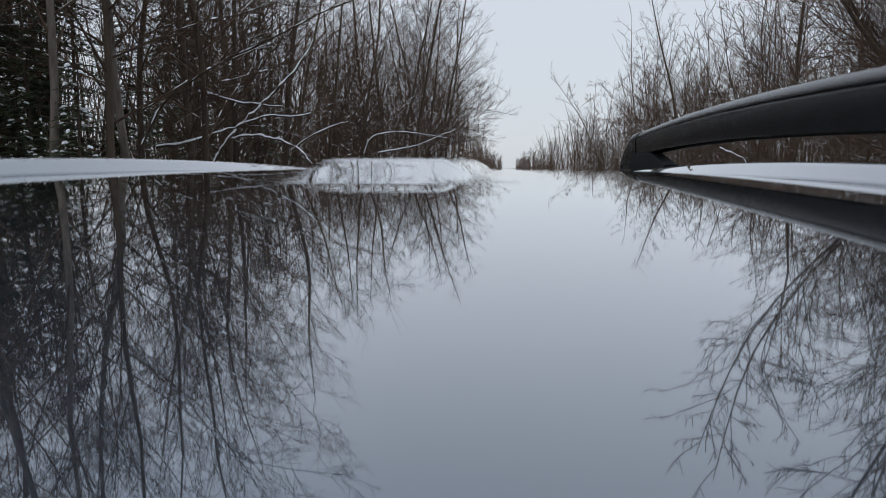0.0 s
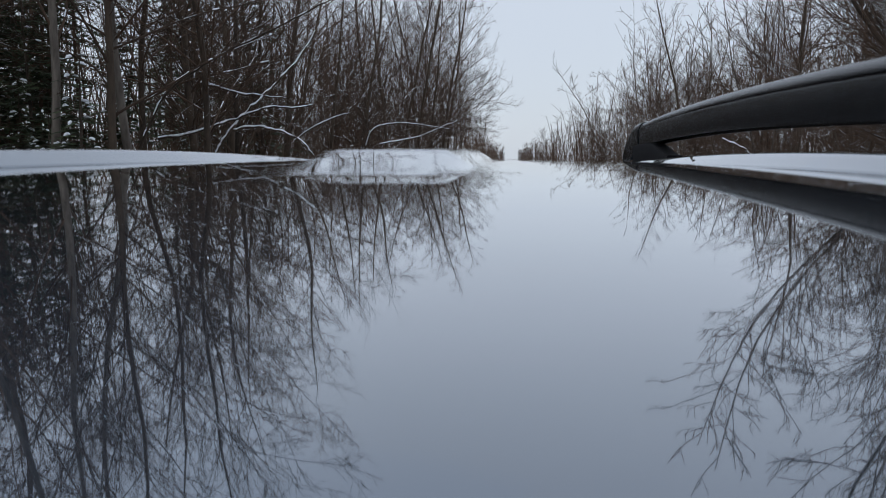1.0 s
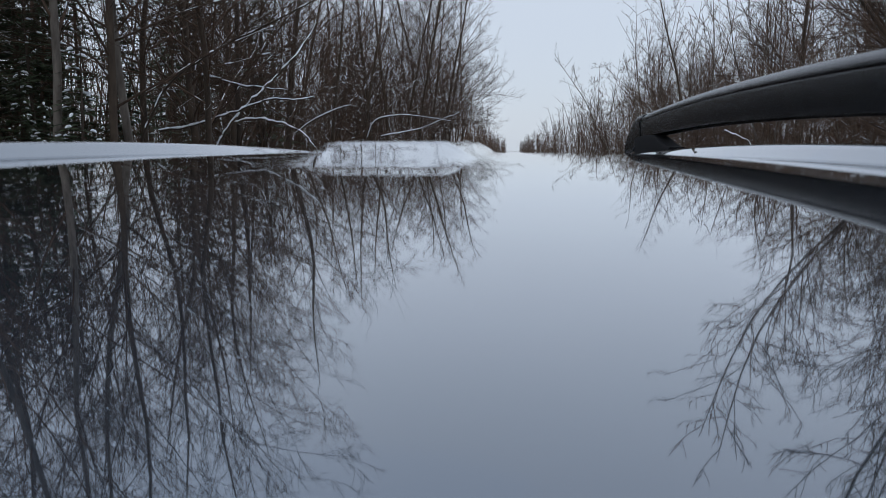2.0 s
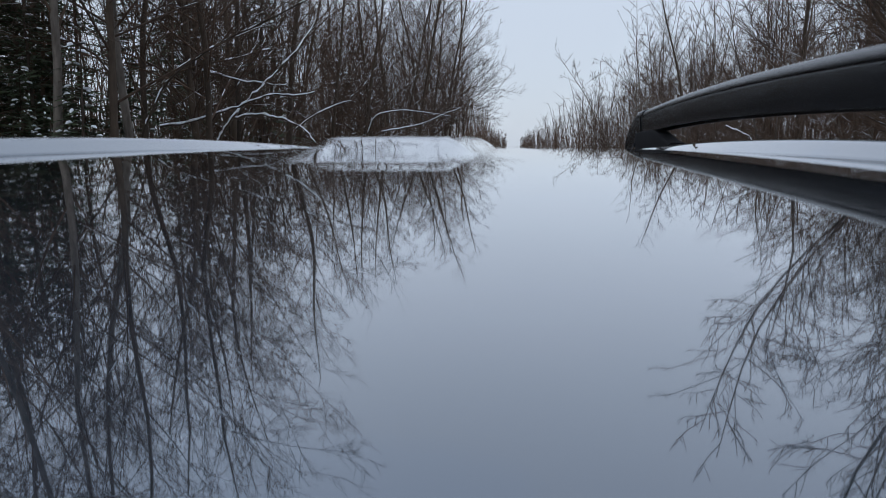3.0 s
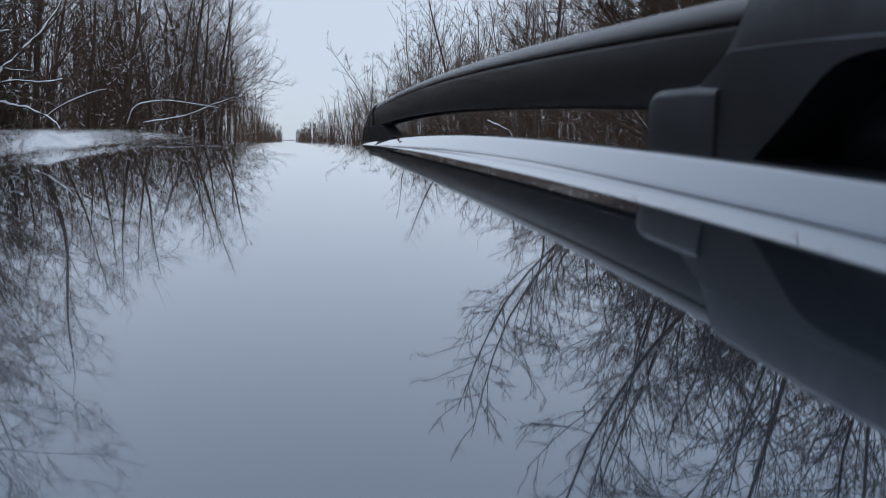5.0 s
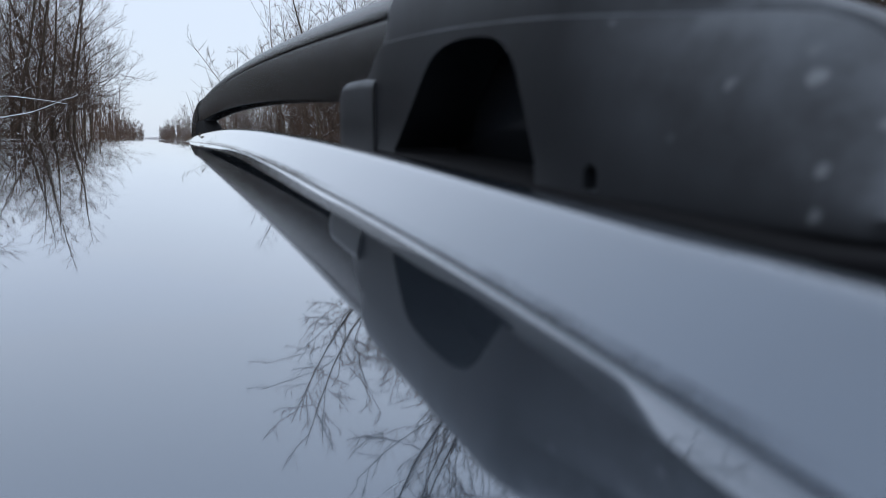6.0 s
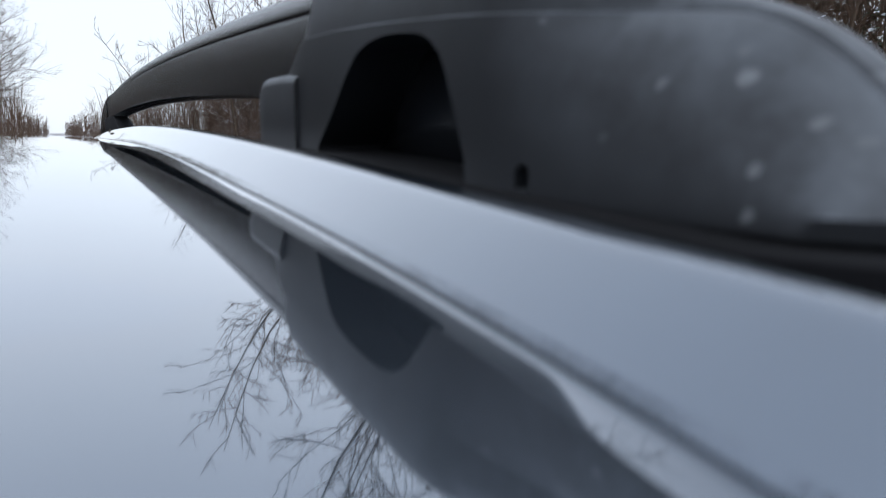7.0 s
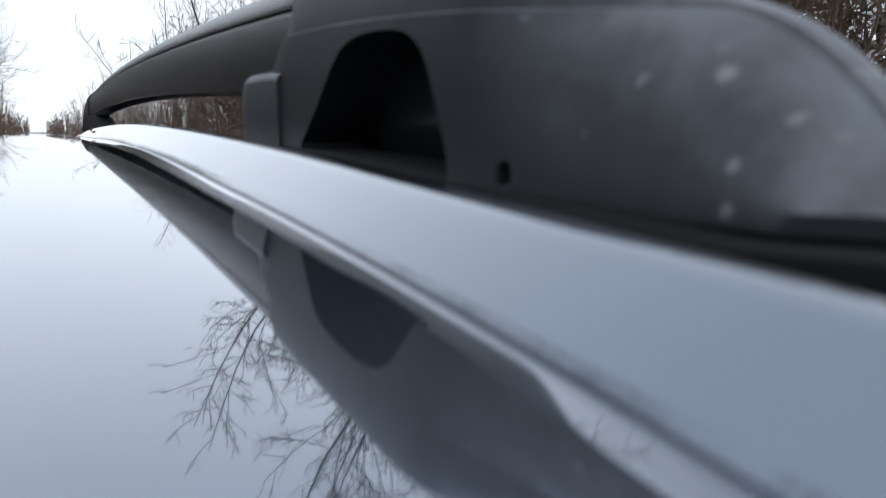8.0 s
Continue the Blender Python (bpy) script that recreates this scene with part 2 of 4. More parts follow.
def loft(sections, closed=True, caps=True):
    """A skin over rings of equally many points."""
    bm = bmesh.new()
    rings = [[bm.verts.new(p) for p in s] for s in sections]
    k = len(rings[0])
    for a, b in zip(rings, rings[1:]):
        for i in range(k if closed else k - 1):
            bm.faces.new((a[i], a[(i + 1) % k], b[(i + 1) % k], b[i]))
    if caps and closed:
        bm.faces.new(rings[0][::-1])
        bm.faces.new(rings[-1])
    bmesh.ops.recalc_face_normals(bm, faces=bm.faces)
    return bm


def sharpen(ob, degrees=35):
    """Keep hard creases hard under smooth shading."""
    ob.data.set_sharp_from_angle(angle=radians(degrees))
    return ob


def smoothstep(a, b, v):
    u = min(1.0, max(0.0, (v - a) / (b - a)))
    return u * u * (3 - 2 * u)


def box_bm(x0, x1, y0, y1, z0, z1, bevel=0.0, seg=2):
    bm = bmesh.new()
    bmesh.ops.create_cube(bm, size=1)
    bmesh.ops.scale(bm, vec=(x1 - x0, y1 - y0, z1 - z0), verts=bm.verts)
    bmesh.ops.translate(bm, vec=((x0 + x1) / 2, (y0 + y1) / 2, (z0 + z1) / 2), verts=bm.verts)
    if bevel:
        bmesh.ops.bevel(bm, geom=list(bm.edges), offset=bevel, segments=seg, affect="EDGES")
    return bm


# ---------------------------------------------------------------- ground and road
def ground_sheet():
    xs = [-1500, -400, -120, -50, -30, -20, -14, -10, -8, -6.5, -5.2, -4.2, -3.4, -2.7, 0, 3.6, 4.4, 5.2, 6.2, 7.5, 9, 12, 16, 22, 30, 50, 120, 400, 1500]
    ys = [-1500, -300, -80, -40] + [-25 + 2.5 * i for i in range(60)] + [140, 180, 260, 400, 700, 1200, 2500]
    verts, faces = [], []
    for y in ys:
        for x in xs:
            off = max(0.0, -3.0 - x, x - 4.0)
            z = -0.06 - 0.45 * smoothstep(0.2, 1.6, off) + 0.75 * smoothstep(1.6, 5, off)
            if 0 < off < 60:
                z += 0.12 * noise.noise((x * 0.4, y * 0.35, 0))
            verts.append((x, y, z))
    w = len(xs)
    for j in range(len(ys) - 1):
        for i in range(w - 1):
            faces.append((j * w + i, j * w + i + 1, (j + 1) * w + i + 1, (j + 1) * w + i))
    ob = new("ground", mesh_from("ground", verts, faces, GROUND))
    tagged(ob, "brown leaf litter with patches of thin wet snow", "ground", "", "structure")
    rows, rf = [], []
    rx = [-2.9, -2.6, -1.6, -0.4, 0.6, 1.8, 3.4, 3.8]
    rz = [-0.07, 0.0, 0.02, 0.05, 0.055, 0.03, 0.0, -0.07]
    ry = [-80 + 4 * i for i in range(90)] + [300, 420, 700, 1500]
    for y in ry:
        for x, z in zip(rx, rz):
            rows.append((x + 0.12 * noise.noise((y * 0.2, x, 3)), y, z - 0.05 + 0.02 * noise.noise((x * 2, y * 0.8, 9))))
    k = len(rx)
    for j in range(len(ry) - 1):
        for i in range(k - 1):
            rf.append((j * k + i, j * k + i + 1, (j + 1) * k + i + 1, (j + 1) * k + i))
    road = new("road", mesh_from("road", rows, rf, ROAD))
    tagged(road, "straight wet gravel road with packed slush between woods", "road", "", "structure")


ground_sheet()

# ---------------------------------------------------------------- the car
MID = -0.073        # centre line of the car
HALF = 0.3415       # half the width of the roof panel


def z_panel(y):
    """The roof skin rises towards the front, flattens and falls to the windscreen."""
    if y < 0.0:
        z = -0.0284 + y * 0.085 - 0.10 * y * y
    else:
        z = 0.0030 - 0.0314 * math.exp(-y / 0.37)
    return EYE + z - 0.0026 * smoothstep(0.6, 1.4, y) - max(0.0, y - 1.45) ** 2 / 8


def z_crest(y):
    """Crown of the ridge beside the roof panel."""
    if y < 1.0:
        return EYE + 0.0085 - 0.0300 * (1.0 - y) ** 2
    return EYE + 0.0085 - 0.0157 * (y - 1.0) ** 2


def joint(y, side=1):
    """Heights of the joint beside the panel and of the crown of the ridge."""
    a = z_roof(MID + side * HALF, y)
    return a, max(z_crest(y) + (0.0037 if side < 0 else 0), a + 0.009)


def z_roof(x, y):
    v = abs(x - MID)
    z = z_panel(y) - (0.76 if x > MID else 0.48) * v ** 4
    # the skin levels out just before its edge towards the front
    z += 0.0020 * max(0.0, (v - HALF + 0.024) / 0.024) ** 2 * smoothstep(0.25, 0.6, y)
    # pressed rib along the middle, with a ramp at its rear end
    RAMP, LONG, HIGH = 0.425, 0.118, 0.0118
    v = (y - RAMP) / LONG
    if v > 0:
        v = min(v, 1.0)
        rise = HIGH * (0.75 * v + 0.25 * v * v * (3 - 2 * v)) * smoothstep(0, 0.12, v) if v < 0.85 else HIGH * (1 - 0.6 * (1 - v) * (1 - v) / 0.15 - 0.02 * (1 - v))
        rise *= 1 - smoothstep(1.10, 1.50, y)
        side = 1 - smoothstep(0.034, 0.058, abs(x - MID))
        z += rise * side
    return z


def roof_panel(car):
    xs = [MID - HALF + 0.002 * i for i in range(10)] + list(np.linspace(MID - HALF + 0.020, MID + HALF - 0.020, 89)) + [MID + HALF - 0.018 + 0.002 * i for i in range(10)]
    ys = list(np.linspace(-0.32, 0.43, 60)) + list(np.linspace(0.436, 0.72, 80)) + list(np.linspace(0.735, 2.52, 90))
    verts = [(x, y, z_roof(x, y)) for y in ys for x in xs]
    w = len(xs)
    faces = [(j * w + i, j * w + i + 1, (j + 1) * w + i + 1, (j + 1) * w + i) for j in range(len(ys) - 1) for i in range(w - 1)]
    # turned-down flange all round
    ring = [i for i in range(w)] + [j * w + w - 1 for j in range(1, len(ys))] + [(len(ys) - 1) * w + i for i in range(w - 2, -1, -1)] + [j * w for j in range(len(ys) - 2, 0, -1)]
    base = len(verts)
    for r in ring:
        x, y, z = verts[r]
        verts.append((x, y, z - 0.03))
    n = len(ring)
    faces += [(ring[i], base + i, base + (i + 1) % n, ring[(i + 1) % n]) for i in range(n)]
    ob = piece("roof_panel", mesh_from("roof_panel", verts, faces, PAINT), car, "glossy wet dark blue roof skin with a pressed rib")
    sharpen(ob, 40)


def side_ridge(car, side):
    """The pressed ridge beside the roof panel, its joint and the upper side of the body."""
    rows = []
    for y in np.linspace(-0.34, 2.54, 180):
        a, c = joint(y, side)
        h = c - a
        # a narrow joint: the ridge stands up beside the panel's edge with a small rounded lip
        cross = [(0.0004, a - 0.016), (0.0008, a - 0.003), (0.0009, a + 0.0002), (0.0012, a + 0.0007), (0.0018, a + 0.0011)]
        for v in [0.0022 + 0.0213 * k / 22 for k in range(23)]:
            cross.append((v, c - 0.0011 * math.log(1 + math.exp((h - v * h / 0.0195) / 0.0011))))
        # beyond its crown it falls away under the rail
        cross += [(0.0260, c - 0.0004), (0.030, c - 0.0013), (0.036, c - 0.0029), (0.045, c - 0.0053), (0.058, c - 0.0086), (0.080, c - 0.0130), (0.102, c - 0.020),
                  (0.126, c - 0.034), (0.148, c - 0.060), (0.165, c - 0.097)]
        rows.append([(MID + side * (HALF + dx), y, z) for dx, z in cross])
    bm = loft(rows, closed=False)
    bmesh.ops.recalc_face_normals(bm, faces=bm.faces)
    ob = part("roof_ridge", bm, PAINT, car, "pressed dark blue ridge with a narrow joint along the roof")
    return sharpen(ob, 50)


def car_body(car):
    """Lower body, hood, tailgate, glass, wheels and lamps."""
    def hull(y):
        s = 0.09 * smoothstep(3.2, 4.15, y) + 0.05 * smoothstep(0.2, -0.4, y)
        return 0.86 - s
    rows = []
    for y in np.linspace(-0.42, 4.12, 40):
        h = hull(y)
        top = 1.06 - 0.14 * smoothstep(2.9, 4.1, y)
        low = 0.26
        ring = [(-h + 0.06, low), (-h + 0.01, low + 0.08), (-h, 0.55), (-h + 0.015, 0.8), (-h + 0.04, top - 0.03), (-h + 0.08, top)]
        ring += [(h - 0.08, top), (h - 0.04, top - 0.03), (h - 0.015, 0.8), (h, 0.55), (h - 0.01, low + 0.08), (h - 0.06, low)]
        rows.append([(MID + x, y, z) for x, z in ring])
    body = part("body", loft(rows), PAINT, car, "dark blue lower body")
    sharpen(body, 40)
    for side in (-1, 1):
        # glass house side, between belt and roof edge
        def edge(y):
            return joint(min(max(y, -0.34), 2.54))[1] - 0.099
        for name, y0, y1 in (("side_window", -0.12, 0.62), ("side_window", 0.72, 1.52), ("side_window", 1.62, 2.42)):
            rows2 = []
            for y in np.linspace(y0, y1, 8):
                rows2.append([(MID + side * 0.80, y, 1.07), (MID + side * 0.508, y, edge(y) + 0.004), (MID + side * 0.500, y, edge(y)), (MID + side * 0.79, y, 1.06)])
            part(name, loft(rows2), GLASS, car, "tinted side window")
        for y0, y1 in ((-0.34, -0.12), (0.62, 0.72), (1.52, 1.62), (2.42, 2.54)):
            rows2 = []
            for y in np.linspace(y0, y1, 3):
                rows2.append([(MID + side * 0.806, y, 1.065), (MID + side * 0.511, y, edge(y) + 0.006), (MID + side * 0.490, y, edge(y) - 0.01), (MID + side * 0.77, y, 1.05)])
            part("pillar", loft(rows2), PAINT, car)
        for y in (0.35, 3.15):
            wheel(car, MID + side * 0.80, y, side)
        lamp = box_bm(MID + side * 0.70 - 0.14, MID + side * 0.70 + 0.10, 4.02, 4.11, 0.68, 0.82, 0.02)
        part("headlight", lamp, LAMP, car, "clear headlight lens")
        lamp = box_bm(MID + side * 0.74 - 0.06, MID + side * 0.74 + 0.06, -0.435, -0.36, 0.75, 1.04, 0.015)
        part("tail_light", lamp, REDLAMP, car, "red tail light lens")
    rows2 = []
    for u in np.linspace(0, 1, 8):
        y = 2.52 + 0.62 * u
        z = z_panel(2.52) - 0.035 - (z_panel(2.52) - 0.035 - 1.07) * u ** 1.15
        hw = 0.36 + 0.40 * u
        rows2.append([(MID - hw, y - 0.06, z - 0.01), (MID - hw * 0.5, y, z), (MID + hw * 0.5, y, z), (MID + hw, y - 0.06, z - 0.01), (MID + hw * 0.5, y - 0.01, z - 0.02), (MID - hw * 0.5, y - 0.01, z - 0.02)])
    part("windscreen", loft(rows2), GLASS, car, "tinted windscreen")
    rows2 = []
    for u in np.linspace(0, 1, 6):
        y = -0.33 - 0.08 * u
        z = z_panel(-0.32) - 0.03 - 0.62 * u
        hw = 0.38 + 0.38 * u
        rows2.append([(MID - hw, y + 0.03, z), (MID, y, z), (MID + hw, y + 0.03, z), (MID, y + 0.03, z - 0.005)])
    part("rear_window", loft(rows2), GLASS, car, "tinted rear window")


def wheel(car, x, y, side):
    def turned(profile, n=28):
        bm = bmesh.new()
        rings = []
        for i in range(n):
            a = 2 * math.pi * i / n
            rings.append([bm.verts.new((x + side * dx, y + r * math.cos(a), 0.33 + r * math.sin(a))) for dx, r in profile])
        for i in range(n):
            for j in range(len(profile) - 1):
                bm.faces.new((rings[i][j], rings[i][j + 1], rings[(i + 1) % n][j + 1], rings[(i + 1) % n][j]))
        bmesh.ops.recalc_face_normals(bm, faces=bm.faces)
        return bm
    tyre = part("wheel", turned([(-0.13, 0.20), (-0.13, 0.28), (-0.10, 0.325), (0.06, 0.33), (0.085, 0.29), (0.085, 0.205)]), TYRE, car, "black rubber tyre")
    part("rim", turned([(0.08, 0.205), (0.06, 0.18), (0.05, 0.06), (0.07, 0.04), (0.07, 0.001)]), ALLOY, tyre, "alloy rim")


def z_rail(y):
    return EYE + 0.1015 - 0.0240 * (y - 1.42) ** 2


def rail_ring(y, drop=0.0, shrink=1.0, x0=0.338):
    t = z_rail(y) - drop
    cross = [(-0.0128, -0.0160), (-0.0128, -0.0178), (-0.0172, -0.0184), (-0.0179, -0.0202), (-0.0164, -0.050), (-0.0150, -0.0575), (-0.0118, -0.0575), (-0.0108, -0.034), (0.0108, -0.034), (0.0120, -0.0600), (0.0150, -0.0600), (0.0176, -0.046),
             (0.0180, -0.018), (0.0165, -0.0095), (0.0115, -0.0030), (0.0045, -0.0003), (-0.0020, -0.0003), (-0.0085, -0.0030), (-0.0130, -0.0080), (-0.0150, -0.0140), (-0.0149, -0.0155)]
    return [(x0 + dx * shrink, y, t + dz * shrink) for dx, dz in cross]


def roof_rail():
    rail = new("roof_rail")
    rail.location = (0, 0, 0)
    tagged(rail, "satin black plastic roof rail with a weathered end foot", "roof rail")
    tube = part("rail_tube", loft([rail_ring(y) for y in np.linspace(0.325, 2.131, 60)]), RAIL_BLACK, rail, "satin black arched tube with a moulded line")
    sharpen(tube, 50)
    # front end cap, bending down to the ridge
    rows = []
    for u in np.linspace(0, 1, 18):
        y = 2.136 + 0.215 * math.sin(u * math.pi / 2)
        top = z_rail(2.133) + 0.0030 - 0.100 * (1 - math.sqrt(max(0.0, 1 - (math.sin(u * math.pi / 2) * 0.99) ** 3.2)))
        low = z_rail(2.133) - 0.064 - 0.036 * smoothstep(0.0, 0.5, u)
        low = min(max(low, z_crest(y) - 0.012), top - 0.003)
        high = top - low
        base = rail_ring(2.133)
        t0 = z_rail(2.133)
        rows.append([(0.338 + (x - 0.338) * 1.12 - 0.006 * u, y, top + (z - t0) / 0.0615 * high) for x, _, z in base])
    cap = part("end_cap", loft(rows), RAIL_BLACK, rail, "black plastic end cap")
    sharpen(cap, 50)
    rows = []
    for y in np.linspace(1.74, 2.20, 12):
        b = z_crest(y) - 0.012
        t = EYE + 0.008 + 0.029 * smoothstep(1.74, 1.98, y)
        t = max(t, b + 0.006)
        rows.append([(0.318, y, b), (0.317, y, t - 0.006), (0.321, y, t), (0.350, y, t), (0.356, y, t - 0.006), (0.357, y, b)])
    sharpen(part("front_foot", loft(rows), PAD_RUBBER, rail, "low matt black plastic foot"), 40)
    # rear foot: a tall cover with an arched opening
    def x_in(y):
        return 0.3150 + 0.010 * smoothstep(0.20, 0.06, y)

    def crease(y):
        z = EYE + 0.0455
        if y < 0.38:
            z -= 0.0195 * ((0.38 - y) / 0.27) ** 1.61 + 12.0 * max(0.0, 0.112 - y) ** 2
        return z

    def sole(y):
        return max(z_crest(y) - 0.010, EYE - 0.0192 + 0.06 * max(0.0, 0.075 - y))

    def summit(y):
        return min(z_rail(y) + 0.004, crease(y) + 0.0026 + 0.030 * smoothstep(0.10, 0.20, y))

    rows = []
    for y in [0.412, 0.408, 0.402, 0.396, 0.390, 0.384, 0.378, 0.372, 0.368, 0.362, 0.352, 0.342] + list(np.linspace(0.33, 0.20, 14)) + list(np.linspace(0.19, 0.040, 31)) + [0.034, 0.028, 0.020, 0.012, 0.004]:
        b = sole(y)
        xi = x_in(y)
        c = crease(y)
        top = summit(y)
        if y > 0.370:      # sloping front shoulder
            f = smoothstep(0.412, 0.370, y)
            c = EYE + 0.029 + (c - EYE - 0.029) * f
            top = c + 0.004 + (top - c - 0.004) * smoothstep(0.384, 0.363, y)
        c = min(c, top - 0.0025)
        if c < b + 0.005:
            c, top = b + 0.005, b + 0.0075
        w = 0.050 - 0.034 * smoothstep(0.175, 0.095, y)
        h = top - c
        ln = 0.002 + 0.017 * smoothstep(0.20, 0.07, y)
        xc = xi + ln
        n = 1 - 0.75 * smoothstep(0.145, 0.095, y)
        ring = [(xi, b), (xi, b + 0.004), (xi + 0.10 * ln, b + 0.3 * (c - b)), (xi + 0.32 * ln, b + 0.6 * (c - b)), (xi + 0.68 * ln, b + 0.85 * (c - b)), (xc, c - 0.0006), (xc + 0.0012, c),
                (xc + 0.0019, c + 0.0002), (xc + 0.0021, c + 0.05 * h), (xc + 0.0030, c + 0.50 * h), (xc + 0.002 + 0.0050 * n, c + 0.80 * h), (xc + 0.003 + 0.0120 * n, c + 0.97 * h), (xc + 0.004 + 0.0160 * n, top), (xc + 0.006 + 0.020 * n, c + 0.97 * h),
                (xc + 0.75 * w, c + 0.7 * h), (xc + 0.85 * w, c + 0.2 * h), (xc + 0.85 * w, b)]
        rows.append([(x, y, z) for x, z in ring])
    foot = part("rear_foot", loft(rows), FOOT_BLACK, rail, "black plastic foot, sky light painted on up-facing parts, pale dried water spots")
    # arched opening and small slot
    cut = bmesh.new()
    arch = [(0.346, -0.030), (0.345, -0.006), (0.322, 0.0095), (0.301, 0.0270), (0.287, 0.0338), (0.267, 0.0357), (0.247, 0.0350), (0.231, 0.0333), (0.219, 0.0298), (0.209, 0.0220),
            (0.2035, 0.0130), (0.1975, 0.0030), (0.192, -0.0080), (0.190, -0.030)]
    slot = [(0.1642, -0.0108), (0.1634, -0.0090), (0.1620, -0.0082), (0.1600, -0.0082), (0.1586, -0.0090), (0.1578, -0.0108), (0.1580, -0.0150), (0.1640, -0.0150)]
    for _ in range(2):      # round the arch
        fine = [arch[0], arch[1]]
        for (ya, za), (yb, zb) in zip(arch[1:-2], arch[2:-1]):
            fine += [(0.75 * ya + 0.25 * yb, 0.75 * za + 0.25 * zb), (0.25 * ya + 0.75 * yb, 0.25 * za + 0.75 * zb)]
        arch = fine + [arch[-2], arch[-1]]
    for outline, x1 in ((arch, 0.3560), (slot, 0.330)):
        a = [cut.verts.new((0.295, y, EYE + z)) for y, z in outline]
        b2 = [cut.verts.new((x1, y, EYE + z)) for y, z in outline]
        k = len(a)
        for i in range(k):
            cut.faces.new((a[i], a[(i + 1) % k], b2[(i + 1) % k], b2[i]))
        cut.faces.new(a[::-1])
        cut.faces.new(b2)
    bmesh.ops.recalc_face_normals(cut, faces=cut.faces)
    cme = bpy.data.meshes.new("opening")
    cut.to_mesh(cme)
    cut.free()
    cutter = new("opening", cme)
    mod = foot.modifiers.new("opening", "BOOLEAN")
    mod.object = cutter
    mod.operation = "DIFFERENCE"
    mod.solver = "EXACT"
    bpy.context.view_layer.update()
    done = bpy.data.meshes.new_from_object(foot.evaluated_get(bpy.context.evaluated_depsgraph_get()))
    foot.modifiers.clear()
    foot.data = done
    bpy.data.objects.remove(cutter)
    sharpen(foot, 32)
    # step at the front of the foot, under the tube
    rows = []
    for y, t in ((0.380, 0.0285), (0.405, 0.0300), (0.446, 0.0305), (0.452, 0.0295), (0.4565, 0.0262), (0.458, 0.0215)):
        b = z_crest(y) - 0.008
        rows.append([(0.3137, y, b), (0.3134, y, EYE + t - 0.005), (0.3144, y, EYE + t - 0.0018), (0.317, y, EYE + t), (0.352, y, EYE + t), (0.356, y, EYE + t - 0.003), (0.357, y, b)])
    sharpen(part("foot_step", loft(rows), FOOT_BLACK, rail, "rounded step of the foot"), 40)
    # inner web seen through the opening
    rows = []
    for y in np.linspace(0.190, 0.348, 6):
        b = z_crest(y) - 0.012
        rows.append([(0.346, y, b), (0.346, y, EYE + 0.036), (0.350, y, EYE + 0.036), (0.350, y, b)])
    part("inner_web", loft(rows), RAIL_BLACK, rail)
    # thin pad under the foot
    rows = []
    for y in np.linspace(-0.006, 0.452, 42):
        c = z_crest(y)
        xi = 0.3136
        t = max(c - 0.0036, sole(y) - 0.0012)
        rows.append([(xi, y, c - 0.018), (xi + 0.0004, y, t - 0.0010), (xi + 0.002, y, t), (xi + 0.05, y, t), (xi + 0.056, y, c - 0.020)])
    sharpen(part("pad", loft(rows), PAD_RUBBER, rail, "thin black rubber pad"), 40)
    return rail


def parked_car():
    car = new("car")
    tagged(car, "parked dark blue car with a wet glossy mirror-like roof", "car")
    roof_panel(car)
    for side in (-1, 1):
        side_ridge(car, side)
    car_body(car)


parked_car()
roof_rail()

# ---------------------------------------------------------------- woods


class Skin:
    """Collects tapered stems as one mesh."""

    def __init__(self):
        self.v, self.f, self.n = [], [], 0

    def stem(self, pts, radii, sides):
        pts = np.asarray(pts, float)
        k = len(pts)
        tang = np.gradient(pts, axis=0)
        tang /= np.linalg.norm(tang, axis=1)[:, None] + 1e-9
        ref = np.array([1.0, 0, 0]) if abs(tang[0][0]) < 0.8 else np.array([0, 1.0, 0])
        u = np.cross(tang, ref)
        u /= np.linalg.norm(u, axis=1)[:, None] + 1e-9
        w = np.cross(tang, u)
        ang = 2 * np.pi * np.arange(sides) / sides
        ring = pts[:, None] + np.asarray(radii)[:, None, None] * (np.cos(ang)[None, :, None] * u[:, None] + np.sin(ang)[None, :, None] * w[:, None])
        self.v.append(ring.reshape(-1, 3))
        i = np.arange(k - 1)[:, None] * sides
        j = np.arange(sides)[None]
        jn = (j + 1) % sides
        q = np.stack([i + j, i + jn, i + sides + jn, i + sides + j], -1).reshape(-1, 4) + self.n
        self.f.append(q)
        self.n += k * sides

    def mesh(self, name, mat, smooth=True):
        return mesh_from(name, np.concatenate(self.v).tolist(), np.concatenate(self.f).tolist(), mat, smooth)


def unit(v):
    return v / (np.linalg.norm(v) + 1e-9)


def bend(rng, start, way, length, segs, wander, lift):
    """A wandering line that bends up (lift above 0) or droops."""
    pts, d, p = [np.array(start, float)], unit(np.array(way, float)), np.array(start, float)
    for _ in range(segs):
        d = unit(d + rng.normal(0, wander, 3) + np.array([0, 0, lift]))
        p = p + d * (length / segs)
        pts.append(p)
    return np.array(pts)


def offshoot(rng, d, angle):
    """A direction that leaves d by that angle."""
    s = unit(np.cross(d, rng.normal(0, 1, 3)))
    return unit(d * math.cos(angle) + s * math.sin(angle))


def along(pts, f):
    t = f * (len(pts) - 1)
    i = min(int(t), len(pts) - 2)
    return pts[i] + (pts[i + 1] - pts[i]) * (t - i), unit(pts[i + 1] - pts[i])


